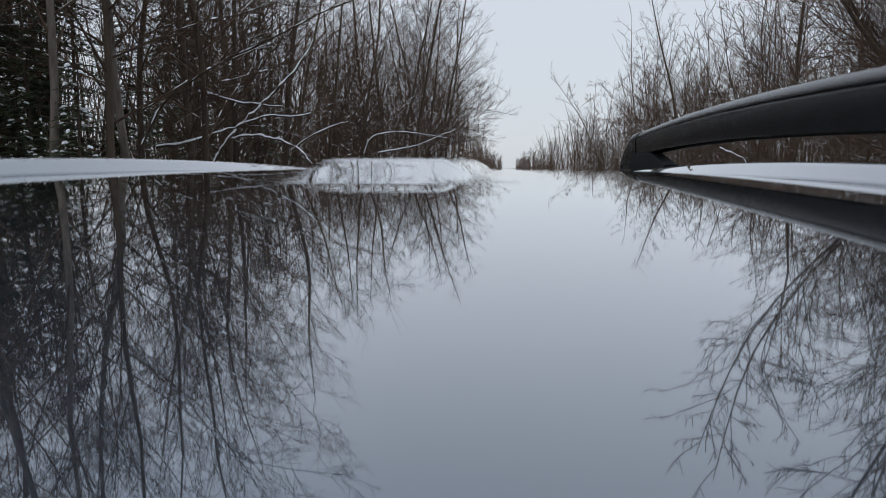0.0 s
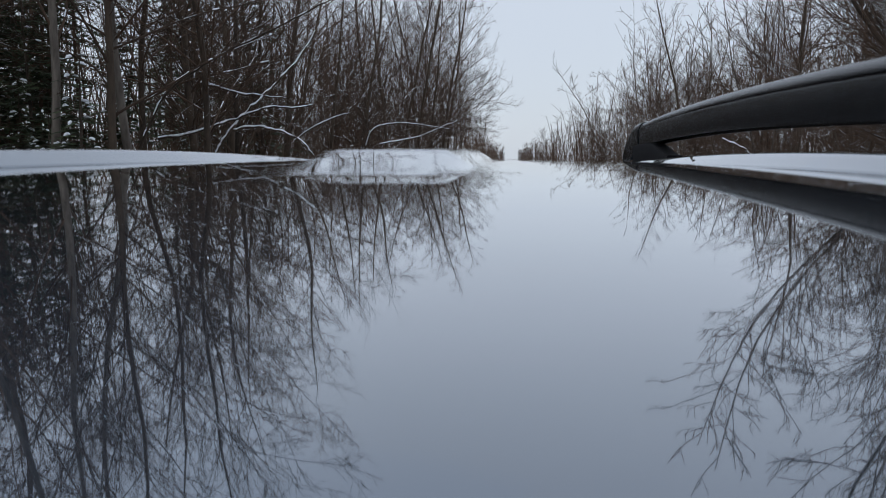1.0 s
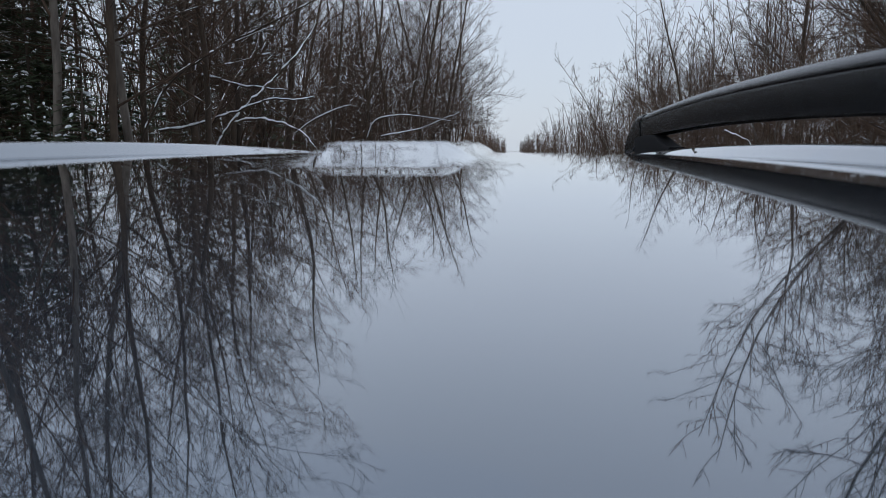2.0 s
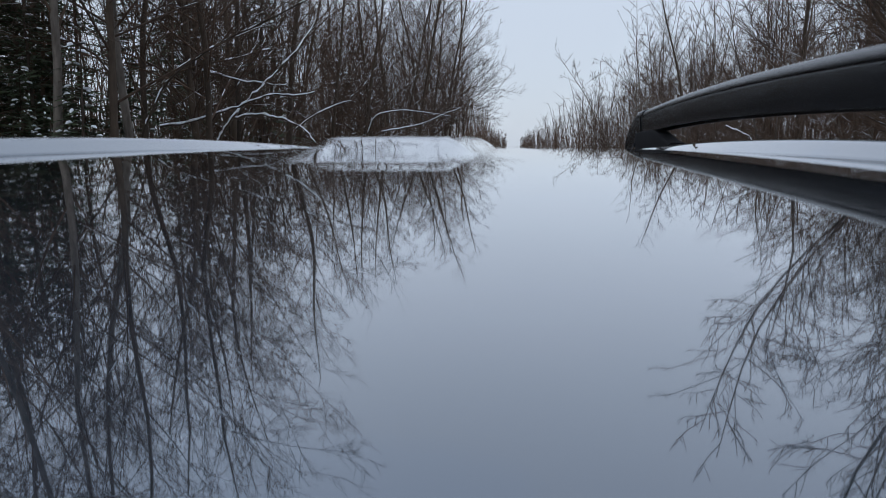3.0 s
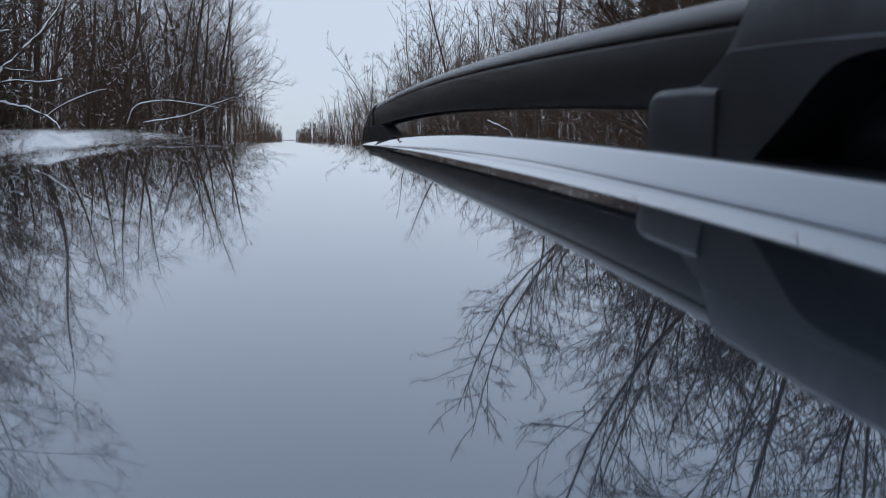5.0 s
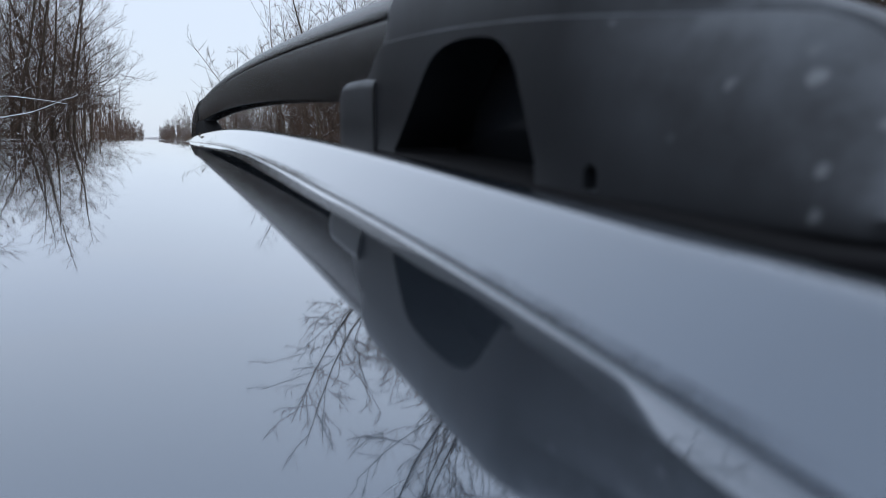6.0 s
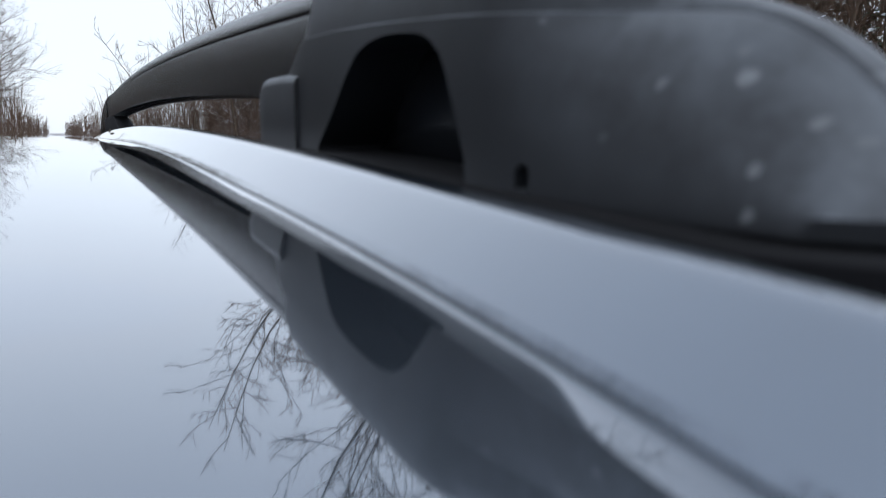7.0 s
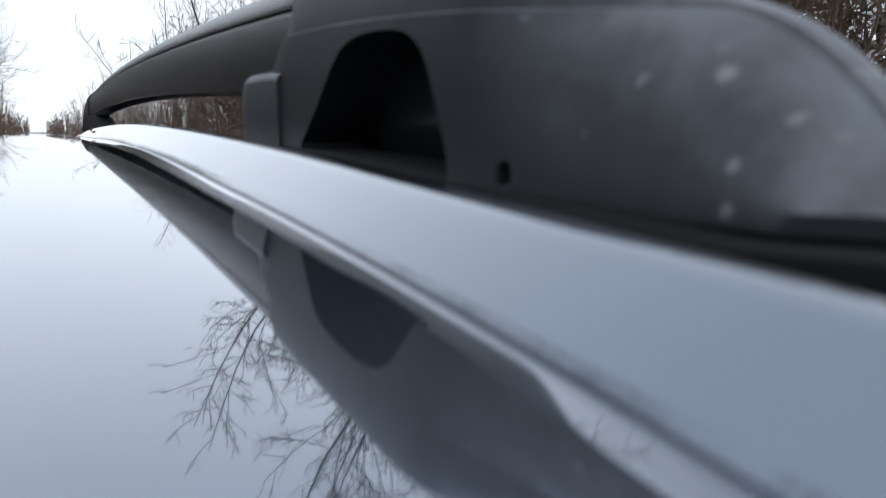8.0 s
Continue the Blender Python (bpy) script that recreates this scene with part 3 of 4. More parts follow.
def grow(rng, crown, pts, r0, level, depth, twig, lift, gap):
    """Side branches of one limb, down to fine twigs."""
    length = float(np.sum(np.linalg.norm(np.diff(pts, axis=0), axis=1)))
    count = max(2, int(length / gap))
    for f in np.sort(rng.uniform(0.12, 1.0, count) ** 0.85):
        p, d = along(pts, f)
        w = offshoot(rng, d, rng.uniform(0.42, 1.0))
        w[2] += 0.16
        ln = length * rng.uniform(0.22, 0.52) * (1.12 - 0.55 * f)
        if ln < 0.07:
            continue
        r = max(twig, r0 * (1 - 0.75 * f) * 0.5)
        if level >= depth:
            mid = p + 0.5 * ln * w + rng.normal(0, 0.06 * ln, 3)
            tip = mid + 0.5 * ln * unit(w + rng.normal(0, 0.30, 3) + np.array([0, 0, lift]))
            crown.stem([p, mid, tip], [max(twig, r * 0.6), twig * 0.75, twig * 0.4], 3)
        else:
            q = bend(rng, p, w, ln, 3, 0.22, lift)
            crown.stem(q, np.linspace(r, twig * 0.8, 4), 3)
            grow(rng, crown, q, r, level + 1, depth, twig, lift, gap * 0.42)


def tree_meshes(seed, high, stems=1, lean=(0.0, 0.0), bare=0.25, limbs=26, reach=0.34, depth=2, twig=0.0035, gap=0.34, steep=0.75, thick=0.0085, sway=0.05, arch=0.07, lumps=0.0):
    rng = np.random.default_rng(seed)
    rng_snow = np.random.default_rng(seed + 500)
    trunk, crown, snow = Skin(), Skin(), Skin()
    for s in range(stems):
        h = high * (1.0 if s == 0 else rng.uniform(0.6, 0.95))
        way = np.array([lean[0], lean[1], 1.0])
        if stems > 1:
            a = 2 * math.pi * (s + rng.uniform(-0.3, 0.3)) / stems
            way = way + rng.uniform(0.08, 0.38) * np.array([math.cos(a), math.sin(a), 0])
        start = np.array([0.0, 0.0, -0.25]) + (rng.normal(0, 0.14, 3) * np.array([1, 1, 0]) if stems > 1 else 0)
        pts = bend(rng, start, way, h, 14, sway, 0.03)
        r0 = h * thick
        f = np.linspace(0, 1, 15)
        trunk.stem(pts, r0 * (1 - f) ** 0.85 + 0.004 + 0.35 * r0 * np.exp(-f * 22), 8)
        for k in range(int(h * 0.8) if stems == 1 else 2):
            p, d = along(pts, rng.uniform(0.04, bare + 0.25))
            az = rng.uniform(0, 6.28)
            q = bend(rng, p, (math.cos(az), math.sin(az), rng.uniform(-0.2, 0.7)), rng.uniform(0.3, 1.1), 4, 0.22, 0.0)
            crown.stem(q, np.linspace(twig * 1.9, twig * 0.6, 5), 3)
            grow(rng, crown, q, twig * 1.6, depth, depth, twig * 0.8, 0.0, 0.14)
        n = int(limbs * (1.0 if stems == 1 else 0.55))
        for k in range(n):
            fr = bare + (0.98 - bare) * (k + rng.uniform(0, 1)) / n
            p, d = along(pts, fr)
            az = 2.4 * k + rng.uniform(-0.5, 0.5)
            el = steep * rng.uniform(0.65, 1.25)
            w = np.array([math.cos(az) * math.cos(el), math.sin(az) * math.cos(el), math.sin(el)])
            ln = h * reach * (1.08 - fr) * rng.uniform(0.6, 1.25) + 0.35
            r = max(twig * 1.5, r0 * (1 - fr) * 0.42)
            q = bend(rng, p, w, ln, 7, 0.09, arch)
            crown.stem(q, np.linspace(r, twig, 8), 5 if r > 0.015 else 4)
            grow(rng, crown, q, r, 1, depth, twig, 0.05, gap)
            # scraps of wet snow left along the limb
            for _ in range(rng_snow.poisson(lumps * min(1.6, ln / 1.5))):
                c, d = along(q, rng_snow.uniform(0.08, 0.95))
                half, s = rng_snow.uniform(0.02, 0.10), rng_snow.uniform(0.005, 0.011) + 0.25 * r
                lift_up = np.array([0, 0, 0.8 * r])
                snow.stem([c - d * half + lift_up, c - d * half * 0.5 + lift_up + rng_snow.normal(0, 0.006, 3), c + d * half * 0.4 + lift_up, c + d * half + lift_up], [0.003, s, s * rng_snow.uniform(0.6, 1.1), 0.003], 5)
    return trunk.mesh("trunk", BARK_BROWN), crown.mesh("crown", BARK_TWIG), snow.mesh("snow", SNOW) if snow.v else None


def tree_thing(name, meshes, label, bark, group):
    root = new(name)
    tagged(root, label, "tree" if "shrub" not in name else "shrub", group)
    t = piece("trunk", meshes[0], root)
    t.data.materials[0] = bark
    piece("crown", meshes[1], root)
    if meshes[2]:
        tagged(piece("snow", meshes[2], root, "scraps of wet snow on the limbs"), "", "", "", "stuff")
    return root


def at_place(x, y, turn, size, tilt=0.0):
    return Matrix.Translation((x, y, ground_height(x))) @ Euler((0, radians(tilt), radians(turn))).to_matrix().to_4x4() @ Matrix.Diagonal((size, size, size, 1))


def ground_height(x):
    off = max(0.0, -3.0 - x, x - 4.0)
    return -0.06 - 0.45 * smoothstep(0.2, 1.6, off) + 0.75 * smoothstep(1.6, 5, off)


TALL = [tree_thing("tree", tree_meshes(11 + i, h, 1, (0, 0), bare, limbs, reach, 2, 0.0042, gap, steep, 0.0070, 0.05, 0.01, lumps=0.9), label, bark, "roadside trees")
        for i, (h, bare, limbs, reach, gap, steep, label, bark) in enumerate([
            (13.5, 0.22, 40, 0.30, 0.27, 0.85, "tall slender bare tree with brown bark and fine twigs", BARK_BROWN),
            (12.0, 0.14, 40, 0.34, 0.27, 0.75, "bare leafless tree with spreading fine twigs", BARK_BROWN),
            (14.5, 0.34, 36, 0.28, 0.26, 0.95, "tall bare tree with pale grey bark", BARK_GREY),
            (10.0, 0.12, 40, 0.38, 0.26, 0.70, "bare roadside tree with low spreading limbs", BARK_BROWN)])]
SHRUB = [tree_thing("shrub", tree_meshes(31 + i, h, stems, (0, 0), 0.10, 20, 0.38, 2, 0.0034, 0.22, 0.70, 0.0060, sway=0.09, arch=0.0, lumps=0.5), "leafless many-stemmed reddish brown shrub", BARK_TWIG, "roadside shrubs")
         for i, (h, stems) in enumerate([(4.2, 5), (3.2, 6), (5.2, 4)])]
LIGHT = [tree_thing("tree", tree_meshes(51 + i, h, 1, (0, 0), 0.25, 34, 0.30, 1, 0.006, 0.15, 0.80, 0.0062, 0.04, 0.01), "slender bare tree standing deep in the woods", BARK_BROWN, "forest trees")
         for i, h in enumerate((11.5, 9.5, 13.5))]
rng_place = np.random.default_rng(5)
used = set()


def plant(kind, x, y, size=1.0, turn=None, tilt=0.0):
    m = at_place(x, y, rng_place.uniform(0, 360) if turn is None else turn, size, tilt)
    if kind not in used:
        used.add(kind)
        kind.matrix_basis = m
        return kind
    return copy_thing(kind, m)


# tall trees that lean over the road close by
HERO = [tree_thing("tree", tree_meshes(71, 12.0, 1, (0.02, -0.02), 0.24, 34, 0.42, 2, 0.0034, 0.24, 0.80, 0.0050, 0.085, -0.015, lumps=1.6), "tall dark bare tree with limbs reaching over the road", BARK_BROWN, "roadside trees"),
        tree_thing("tree", tree_meshes(72, 13.0, 1, (0.01, 0.02), 0.30, 32, 0.36, 2, 0.0034, 0.24, 0.90, 0.0050, 0.080, -0.01, lumps=1.6), "tall bare grey-barked tree at the wood's edge", BARK_GREY, "roadside trees"),
        tree_thing("tree", tree_meshes(73, 9.4, 5, (-0.10, 0.0), 0.28, 72, 0.32, 2, 0.0042, 0.19, 0.60, 0.0042, 0.075, 0.06, lumps=0.3), "wide bare tree with a fan of arching limbs", BARK_BROWN, "roadside trees")]
for kind, x, yy, size, turn in ((0, -5.05, 10.2, 1.0, 0), (1, -4.85, 11.2, 1.0, 20), (0, -4.60, 12.4, 0.95, 60), (1, -5.45, 9.7, 0.9, 110), (1, -5.9, 7.4, 0.9, 200), (0, -5.6, 12.6, 0.95, 250)):
    plant(HERO[kind], x, yy, size, turn)
for kind, x, yy, size in ((1, -3.8, 38.0, 0.9), (0, -3.5, 46.0, 0.9), (3, -3.8, 33.0, 1.0), (1, -3.9, 28.0, 0.95), (0, -3.9, 36.0, 0.95), (0, -3.8, 42.0, 1.0), (2, -3.7, 50.0, 0.95)):
    plant(TALL[kind], x, yy, size)
plant(HERO[2], 6.0, 9.2, 1.0, 0)
plant(HERO[2], 5.95, 7.2, 0.95, 75)
plant(HERO[2], 6.4, 5.9, 0.9, 200)
plant(HERO[2], 6.4, 12.8, 0.8, 140)
plant(HERO[2], 6.9, 8.2, 1.15, 20)
plant(HERO[2], 6.3, 10.6, 1.05, 20)
plant(TALL[0], 5.25, 25.5, 0.70)
# many-stemmed trees that fan out at the edge of the far woods
FAN = [tree_thing("tree", tree_meshes(81 + i, h, 6, (0, 0), 0.16, 40, 0.30, 2, 0.0050, 0.23, 0.80, 0.0048, 0.06, 0.01), "many-stemmed bare tree with a fine fan-shaped crown", BARK_GREY, "roadside trees") for i, h in enumerate((9.0, 7.6))]
for kind, x, yy, size in ((0, 5.7, 36.0, 1.0), (1, 6.5, 33.0, 1.15), (0, 6.2, 42.0, 1.1), (1, 6.6, 28.0, 0.95), (0, 7.2, 24.0, 0.8), (1, 7.6, 19.0, 0.8), (0, 8.4, 21.5, 0.85), (0, 4.9, 50.0, 0.85)):
    plant(FAN[kind], x, yy, size)

# wood's edge along both sides of the road
y = 13.8
while y < 66:
    near = smoothstep(30, 16, y)
    kind = TALL[int(rng_place.integers(0, 4))] if y < 46 else LIGHT[int(rng_place.integers(0, 3))]
    plant(kind, -4.1 - 1.1 * near + rng_place.uniform(-0.7, 0.6), y, rng_place.uniform(0.80, 1.1) - 0.10 * near)
    if rng_place.random() < 0.55:
        plant(SHRUB[int(rng_place.integers(0, 3))], -4.2 - 0.6 * near + rng_place.uniform(-0.7, 0.5), y + 0.7, rng_place.uniform(0.7, 1.1))
    y += 2.5 + y * 0.03
y = 16.0
while y < 44:
    plant(TALL[int(rng_place.integers(0, 4))], -6.6 + rng_place.uniform(-0.7, 0.7), y, rng_place.uniform(0.75, 0.95))
    y += 5.0
y = 17.0
while y < 70:
    plant(TALL[int(rng_place.integers(0, 4))] if y < 50 else LIGHT[int(rng_place.integers(0, 3))], 5.9 + rng_place.uniform(-0.7, 1.0), y, rng_place.uniform(0.40, 0.62))
    if rng_place.random() < 0.5:
        plant(SHRUB[int(rng_place.integers(0, 3))], 5.6 + rng_place.uniform(-0.5, 0.9), y + 0.8, rng_place.uniform(0.6, 1.0))
    y += 2.3 + y * 0.03
for yy in (4.0, 6.0, 12.0, 13.4):
    plant(SHRUB[int(rng_place.integers(0, 3))], -5.3 + rng_place.uniform(-0.5, 0.4), yy, rng_place.uniform(0.6, 0.85))
    plant(SHRUB[int(rng_place.integers(0, 3))], 7.0 + rng_place.uniform(-0.4, 0.6), yy + 1, rng_place.uniform(0.5, 0.75))
for k in range(84):
    yy = rng_place.uniform(6, 55)
    side = -1 if rng_place.random() < 0.45 else 1
    xx = -5.8 - rng_place.uniform(0, 7) if side < 0 else 7.2 + rng_place.uniform(0, 9)
    plant(LIGHT[int(rng_place.integers(0, 3))], xx, yy, rng_place.uniform(0.75, 1.1))
# woods round and behind
for k in range(10):
    plant(LIGHT[int(rng_place.integers(0, 3))], rng_place.choice([-1, 1]) * rng_place.uniform(5.5, 12) + 0.8, rng_place.uniform(-20, 2), rng_place.uniform(0.8, 1.1))


def spruce_meshes(seed, high):
    rng = np.random.default_rng(seed)
    trunk, bough, snow = Skin(), Skin(), Skin()
    p = bend(rng, (0, 0, -0.2), (0, 0, 1), high, 10, 0.01, 0.02)
    trunk.stem(p, np.linspace(high * 0.013, 0.01, 11), 7)
    nv, nf = [], []
    z = 0.35
    while z < high - 0.2:
        reach = 0.30 * (high - z) ** 0.85 + 0.12
        for k in range(int(rng.integers(5, 8))):
            a = rng.uniform(0, 6.28)
            ln = reach * rng.uniform(0.7, 1.15)
            q = bend(rng, (0, 0, z + rng.uniform(-0.08, 0.08)), (math.cos(a), math.sin(a), 0.05), ln, 5, 0.05, -0.07)
            trunk.stem(q, np.linspace(0.010, 0.003, 6), 3)
            for f in np.linspace(0.10, 1.0, max(6, int(ln / (0.055 if high < 6 else 0.085)))):
                c, d = along(q, f)
                side = unit(np.cross(d, (0, 0, 1.0)))
                for sgn in (-1, 1):
                    w = unit(d * 0.7 + side * sgn * rng.uniform(0.6, 1.1) + np.array([0, 0, rng.uniform(-0.45, 0.05)]))
                    l2 = (0.08 + 0.20 * (1 - f)) * rng.uniform(0.6, 1.2) * min(1.0, ln)
                    t = unit(np.cross(w, (0, 0, 1.0))) * 0.042
                    up = np.array([0, 0, 0.012])
                    b0 = len(nv)
                    nv += [c, c + w * l2 * 0.5 + t, c + w * l2, c + w * l2 * 0.5 - t, c + w * l2 * 0.5 + up * 2 - np.array([0, 0, 0.02])]
                    nf += [(b0, b0 + 1, b0 + 4), (b0 + 1, b0 + 2, b0 + 4), (b0 + 2, b0 + 3, b0 + 4), (b0 + 3, b0, b0 + 4)]
            if rng.random() < (0.6 if high < 6 else 0.2):
                c, d = along(q, rng.uniform(0.4, 0.97))
                s = rng.uniform(0.018, 0.055)
                snow.stem([c - d * s * 1.6 + (0, 0, 0.008), c - d * s * 0.7 + (0, 0, 0.022), c + d * s * 0.6 + (0, 0, 0.022), c + d * s * 1.5 + (0, 0, 0.006)], [0.003, s * 0.5, s * 0.55, 0.003], 5)
        z += rng.uniform(0.18, 0.28)
    return trunk.mesh("trunk", BARK_BROWN), mesh_from("needles", [tuple(v) for v in nv], nf, NEEDLES, False), snow.mesh("snow", SNOW)


def spruce_thing(seed, high):
    root = new("spruce")
    tagged(root, "dark green spruce with small lumps of snow", "tree", "spruces among the bare trees")
    t, nd, sn = spruce_meshes(seed, high)
    piece("trunk", t, root)
    piece("needles", nd, root, "dark green needle boughs")
    tagged(piece("snow", sn, root, "wet snow lumps on the boughs"), "", "", "", "stuff")
    return root


SPRUCE = [spruce_thing(91, 5.0), spruce_thing(92, 7.5)]
for kind, x, yy, size in ((0, -5.0, 9.4, 0.70), (0, -4.35, 9.2, 0.52), (0, -4.95, 8.8, 0.56), (0, -4.55, 8.6, 0.44), (0, -5.75, 10.0, 0.78), (0, -6.4, 10.6, 0.85), (1, -8.0, 11.8, 1.0), (0, -7.6, 9.4, 0.9), (1, -6.6, 21.5, 1.0), (1, -9.5, 15.0, 1.1), (0, 8.0, 5.6, 1.15), (0, 7.2, 5.5, 0.9), (1, 8.8, 6.9, 1.0), (0, 6.7, 4.5, 0.7), (1, 10.5, 9.0, 0.9), (1, -10.5, 18.5, 1.35), (1, -9.0, 24.0, 1.4), (1, -12.5, 13.5, 1.5), (0, -6.0, 15.2, 0.8), (1, -12.2, 18.5, 1.3), (1, -11.0, 27.0, 1.4), (1, -9.2, 11.0, 1.3), (1, -7.2, 12.6, 0.8), (1, -8.6, 14.2, 0.9), (1, -6.9, 14.8, 0.7), (1, -10.0, 16.5, 1.1), (1, -6.3, 10.9, 0.55)):
    plant(SPRUCE[kind], x, yy, size)


def snowy_branch(name, label, lines, thick, broken=0.0, shift=(0, 0, 0)):
    """Fallen or leaning branches, each with a ridge of snow lying along it."""
    root = new(name)
    tagged(root, label, "branch", "snow-covered branches")
    rng = np.random.default_rng(int(thick * 1e5) + len(lines))
    for k, line in enumerate(lines):
        wood, snow, twigs = Skin(), Skin(), Skin()
        ctrl = np.array(line, float) + np.array(shift)
        t = np.linspace(0, len(ctrl) - 1, 5 * len(ctrl))
        pts = np.stack([np.interp(t, np.arange(len(ctrl)), ctrl[:, i]) for i in range(3)], 1)
        for _ in range(2):
            pts[1:-1] = 0.25 * pts[:-2] + 0.5 * pts[1:-1] + 0.25 * pts[2:]
        pts += rng.normal(0, thick * 0.25, pts.shape)
        r = np.linspace(thick, thick * 0.35, len(pts)) * (1.0 if k == 0 else 0.72)
        wood.stem(pts, r, 6)
        cover = 0.75 + 0.5 * rng.random(len(pts))
        cover[rng.random(len(pts)) < broken] = 0.05
        snow.stem(pts + np.array([0, 0, 1.0]) * (r * 0.75)[:, None], r * cover, 6)
        grow(rng, twigs, pts, thick * 0.7, 2, 2, 0.003, 0.02, 0.28)
        limb = piece("limb", wood.mesh("limb", BARK_BROWN), root)
        piece("snow", snow.mesh("snow", SNOW), limb, "ridge of wet snow along the limb")
        tagged(piece("twig", twigs.mesh("twig", BARK_TWIG), limb), "", "", "", "stuff")


snowy_branch("fallen_branch", "forked fallen branch thickly covered with wet snow", [
    [(-4.50, 13.0, 1.70), (-4.40, 13.0, 1.93), (-4.14, 13.0, 2.29), (-3.84, 13.1, 2.60), (-3.52, 13.2, 2.94), (-3.16, 13.3, 3.33), (-2.93, 13.4, 3.75)],
    [(-5.31, 12.8, 2.04), (-4.76, 12.9, 2.14), (-4.15, 13.0, 2.36), (-3.66, 13.0, 2.54), (-3.08, 12.9, 2.52), (-2.85, 12.8, 2.57)],
    [(-4.21, 13.0, 2.19), (-3.72, 12.9, 2.23), (-3.32, 12.8, 2.16), (-2.96, 12.7, 1.97), (-2.83, 12.7, 1.80)],
    [(-4.87, 13.5, 2.97), (-4.22, 13.5, 2.79), (-3.48, 13.5, 2.72)]], 0.030, 0.03, (-0.17, 0, 0.02))
snowy_branch("leaning_branch", "dark leaning branch with broken patches of snow", [
    [(-5.30, 11.5, 0.60), (-5.22, 11.5, 1.93), (-4.79, 11.5, 2.70), (-4.13, 11.5, 3.12), (-3.09, 11.5, 3.59), (-2.46, 11.5, 3.90), (-1.84, 11.5, 4.11)]], 0.022, 0.6)
snowy_branch("low_branch", "low bent branch under wet snow at the wood's edge", [
    [(-3.60, 19.2, 1.00), (-3.16, 19.0, 2.47), (-2.45, 19.0, 2.59), (-1.36, 19.0, 2.42)],
    [(-3.10, 20.0, 2.10), (-2.17, 20.0, 2.27), (-1.23, 20.0, 2.66)]], 0.020)
snowy_branch("low_branch", "short snowy branch sticking out of the shrubs", [
    [(-4.20, 16.2, 2.10), (-3.75, 16.0, 2.38), (-3.31, 16.0, 2.57), (-3.05, 15.9, 2.62)]], 0.018)
snowy_branch("broken_branch", "broken branch with snow leaning out of the undergrowth", [
    [(5.60, 14.2, 2.55), (5.87, 14.0, 2.43), (6.22, 14.0, 2.15), (6.60, 14.0, 1.70), (6.8, 14.0, 0.3)],
    [(3.95, 16.0, 2.12), (4.20, 16.0, 2.02), (4.45, 16.0, 1.90), (4.7, 16.2, 0.6)]], 0.022)
rng_brush = np.random.default_rng(8)


def thicket(side):
    """Tangled undergrowth between the stems."""
    sk = Skin()
    for k in range(4200 if side < 0 else 6000):
        yy = 2.5 + 55 * rng_brush.random() ** 1.4
        x = (-4.5 - 5.5 * rng_brush.random() ** 1.3) if side < 0 else (6.4 + 5.5 * rng_brush.random() ** 1.3)
        if side < 0 and yy < 10.4 and x > -7.0:
            continue
        h = rng_brush.uniform(0.5, 1.9)
        q = bend(rng_brush, (x, yy, ground_height(x) + rng_brush.uniform(0, 1.9 if side < 0 else 1.3)), (rng_brush.normal(0, 1.0), rng_brush.normal(0, 1.0), 1), h, 4, 0.22, 0.0)
        w = 0.0026 * max(1, yy / 16)
        sk.stem(q, np.linspace(w * 1.7, w * 0.6, 5), 3)
        for _ in range(2):
            p, d = along(q, rng_brush.uniform(0.3, 0.9))
            e = offshoot(rng_brush, d, rng_brush.uniform(0.5, 1.1))
            sk.stem([p, p + e * h * rng_brush.uniform(0.15, 0.4)], [w, w * 0.5], 3)
    tagged(new("undergrowth", sk.mesh("undergrowth", BARK_TWIG)), "tangled leafless brown undergrowth between the trees", "undergrowth", "", "stuff")


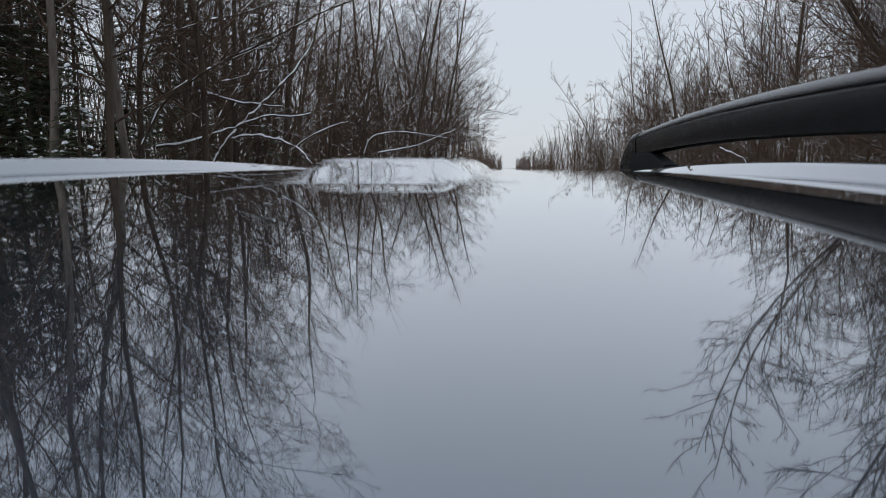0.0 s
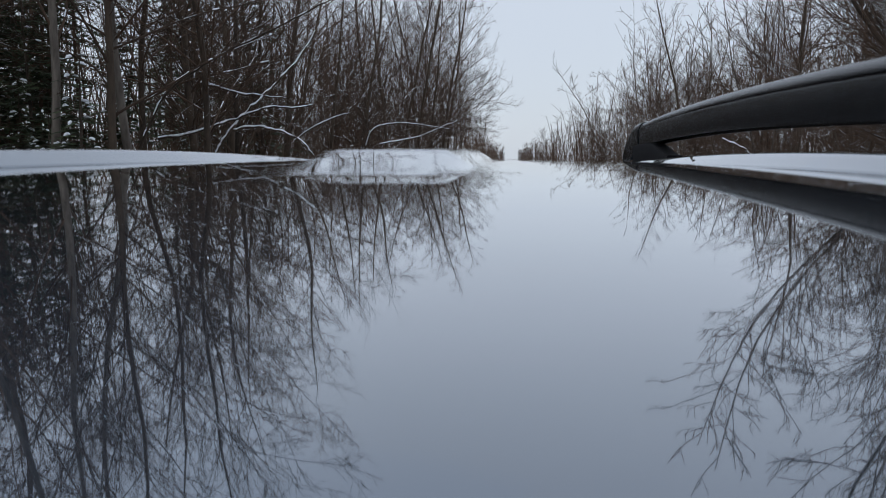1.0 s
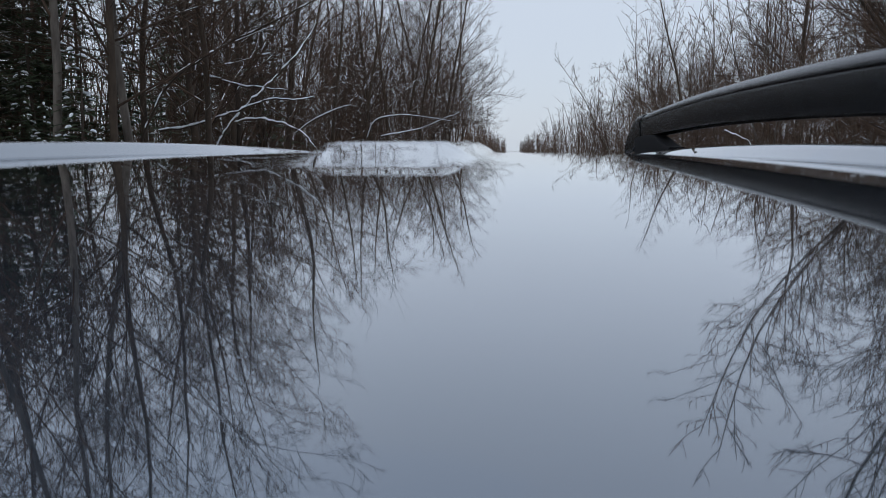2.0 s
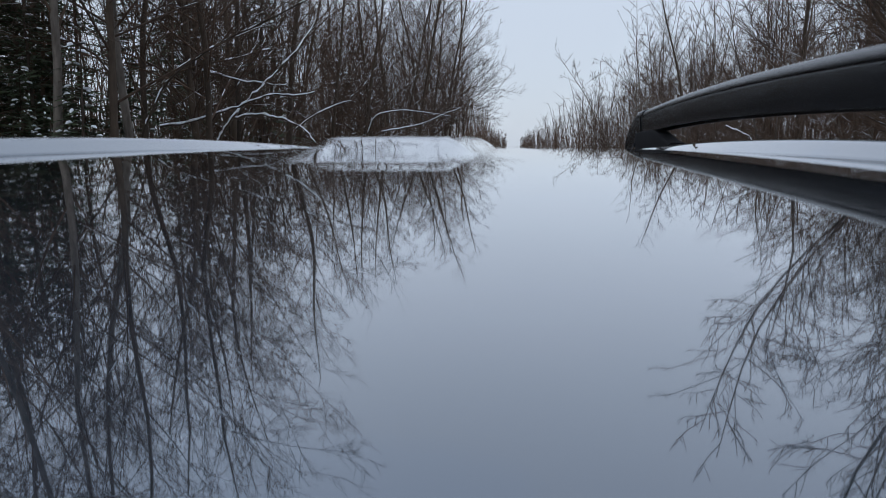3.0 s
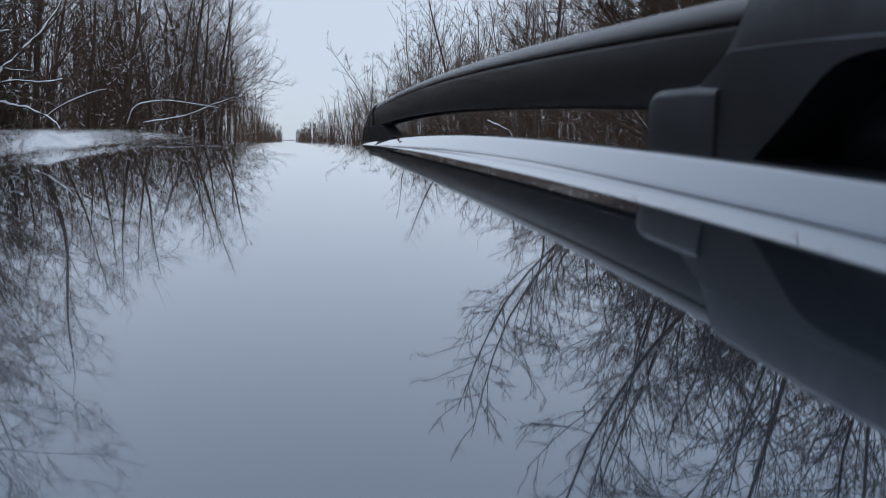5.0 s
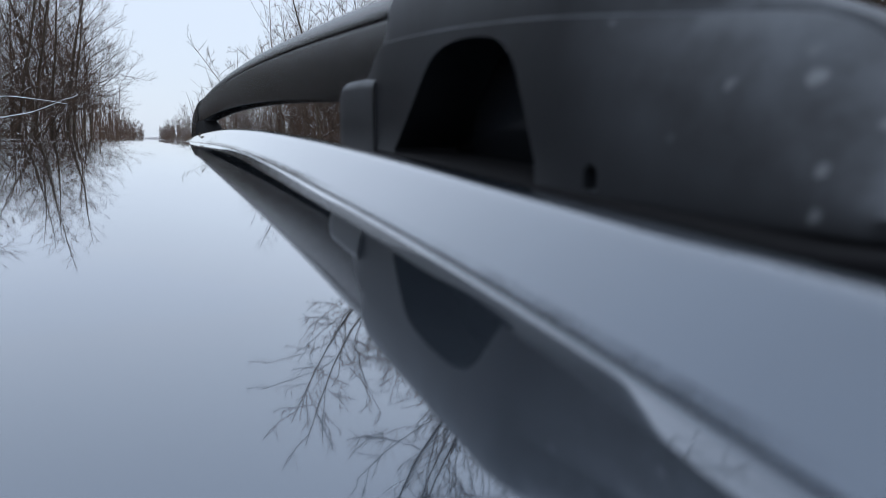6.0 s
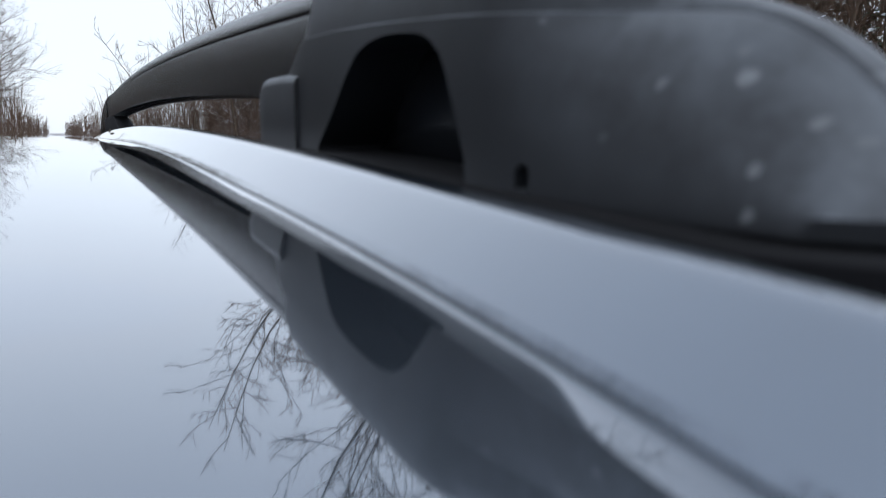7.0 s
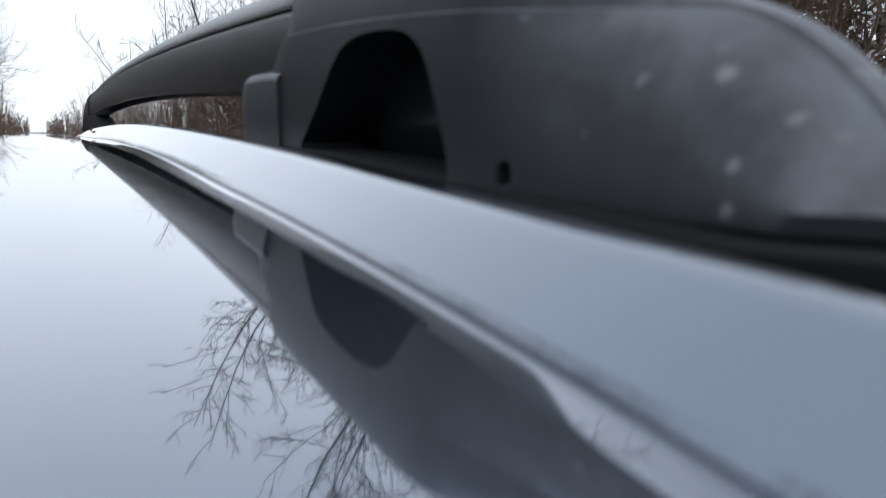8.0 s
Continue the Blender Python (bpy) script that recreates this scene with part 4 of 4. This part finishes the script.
def far_woods():
    """Dense stems and brush deep in the woods and far down the road."""
    rng = np.random.default_rng(77)
    for side in (-1, 1):
        sk = Skin()
        deep = 1000 if side < 0 else 1200
        for k in range(deep + 520):
            if k < deep:
                x = (-7.5 if side < 0 else 9.5) + side * 15 * rng.random() ** 1.3
                y = rng.uniform(4, 60) if k % 5 else rng.uniform(-25, 4)
            else:
                y = 64 * math.exp(rng.uniform(0, 2.3))
                x = (-4.0 if side < 0 else 5.8) + side * abs(rng.normal(0, 5))
            h = rng.uniform(4, 10) if k % 3 else rng.uniform(1.5, 4)
            if side > 0:
                h *= 0.85
            wide = max(1.0, y / 60)
            p = bend(rng, (x, y, 0), (rng.normal(0, 0.1), rng.normal(0, 0.1), 1), h, 5, 0.08, 0.03)
            sk.stem(p, np.linspace(h * 0.007, 0.008 * wide, 6), 3)
            for b in range(12):
                q, d = along(p, rng.uniform(0.12, 1))
                az = rng.uniform(0, 6.28)
                r = bend(rng, q, (math.cos(az), math.sin(az), rng.uniform(0.3, 1.3)), h * rng.uniform(0.10, 0.24), 2, 0.25, 0.02)
                sk.stem(r, np.linspace(0.009 * wide, 0.004 * wide, 3), 3)
        ob = new("far_woods", sk.mesh("far_woods", BARK_TWIG))
        tagged(ob, "dense leafless brown woods in the distance", "woods", "", "stuff")


thicket(-1)
thicket(1)
far_woods()


def leaf_fragment():
    """A curled scrap of dead leaf lying on the ridge."""
    y = 1.32
    z = joint(y)[0] + 0.45 * (joint(y)[1] - joint(y)[0])
    rows = []
    for u in np.linspace(0, 1, 7):
        wd = 0.0022 * math.sin(math.pi * (0.08 + 0.88 * u))
        c = (MID + HALF + 0.010, y + 0.013 * (u - 0.5), z + 0.0012 + 0.0045 * u * u)
        rows.append([(c[0] - wd, c[1], c[2] + 0.0012), (c[0], c[1], c[2]), (c[0] + wd, c[1], c[2] + 0.0030), (c[0], c[1], c[2] - 0.0006)])
    root = part("leaf", loft(rows), LEAF, None, "small curled brown leaf scrap on the car roof")
    tagged(root, "", "leaf")


leaf_fragment()
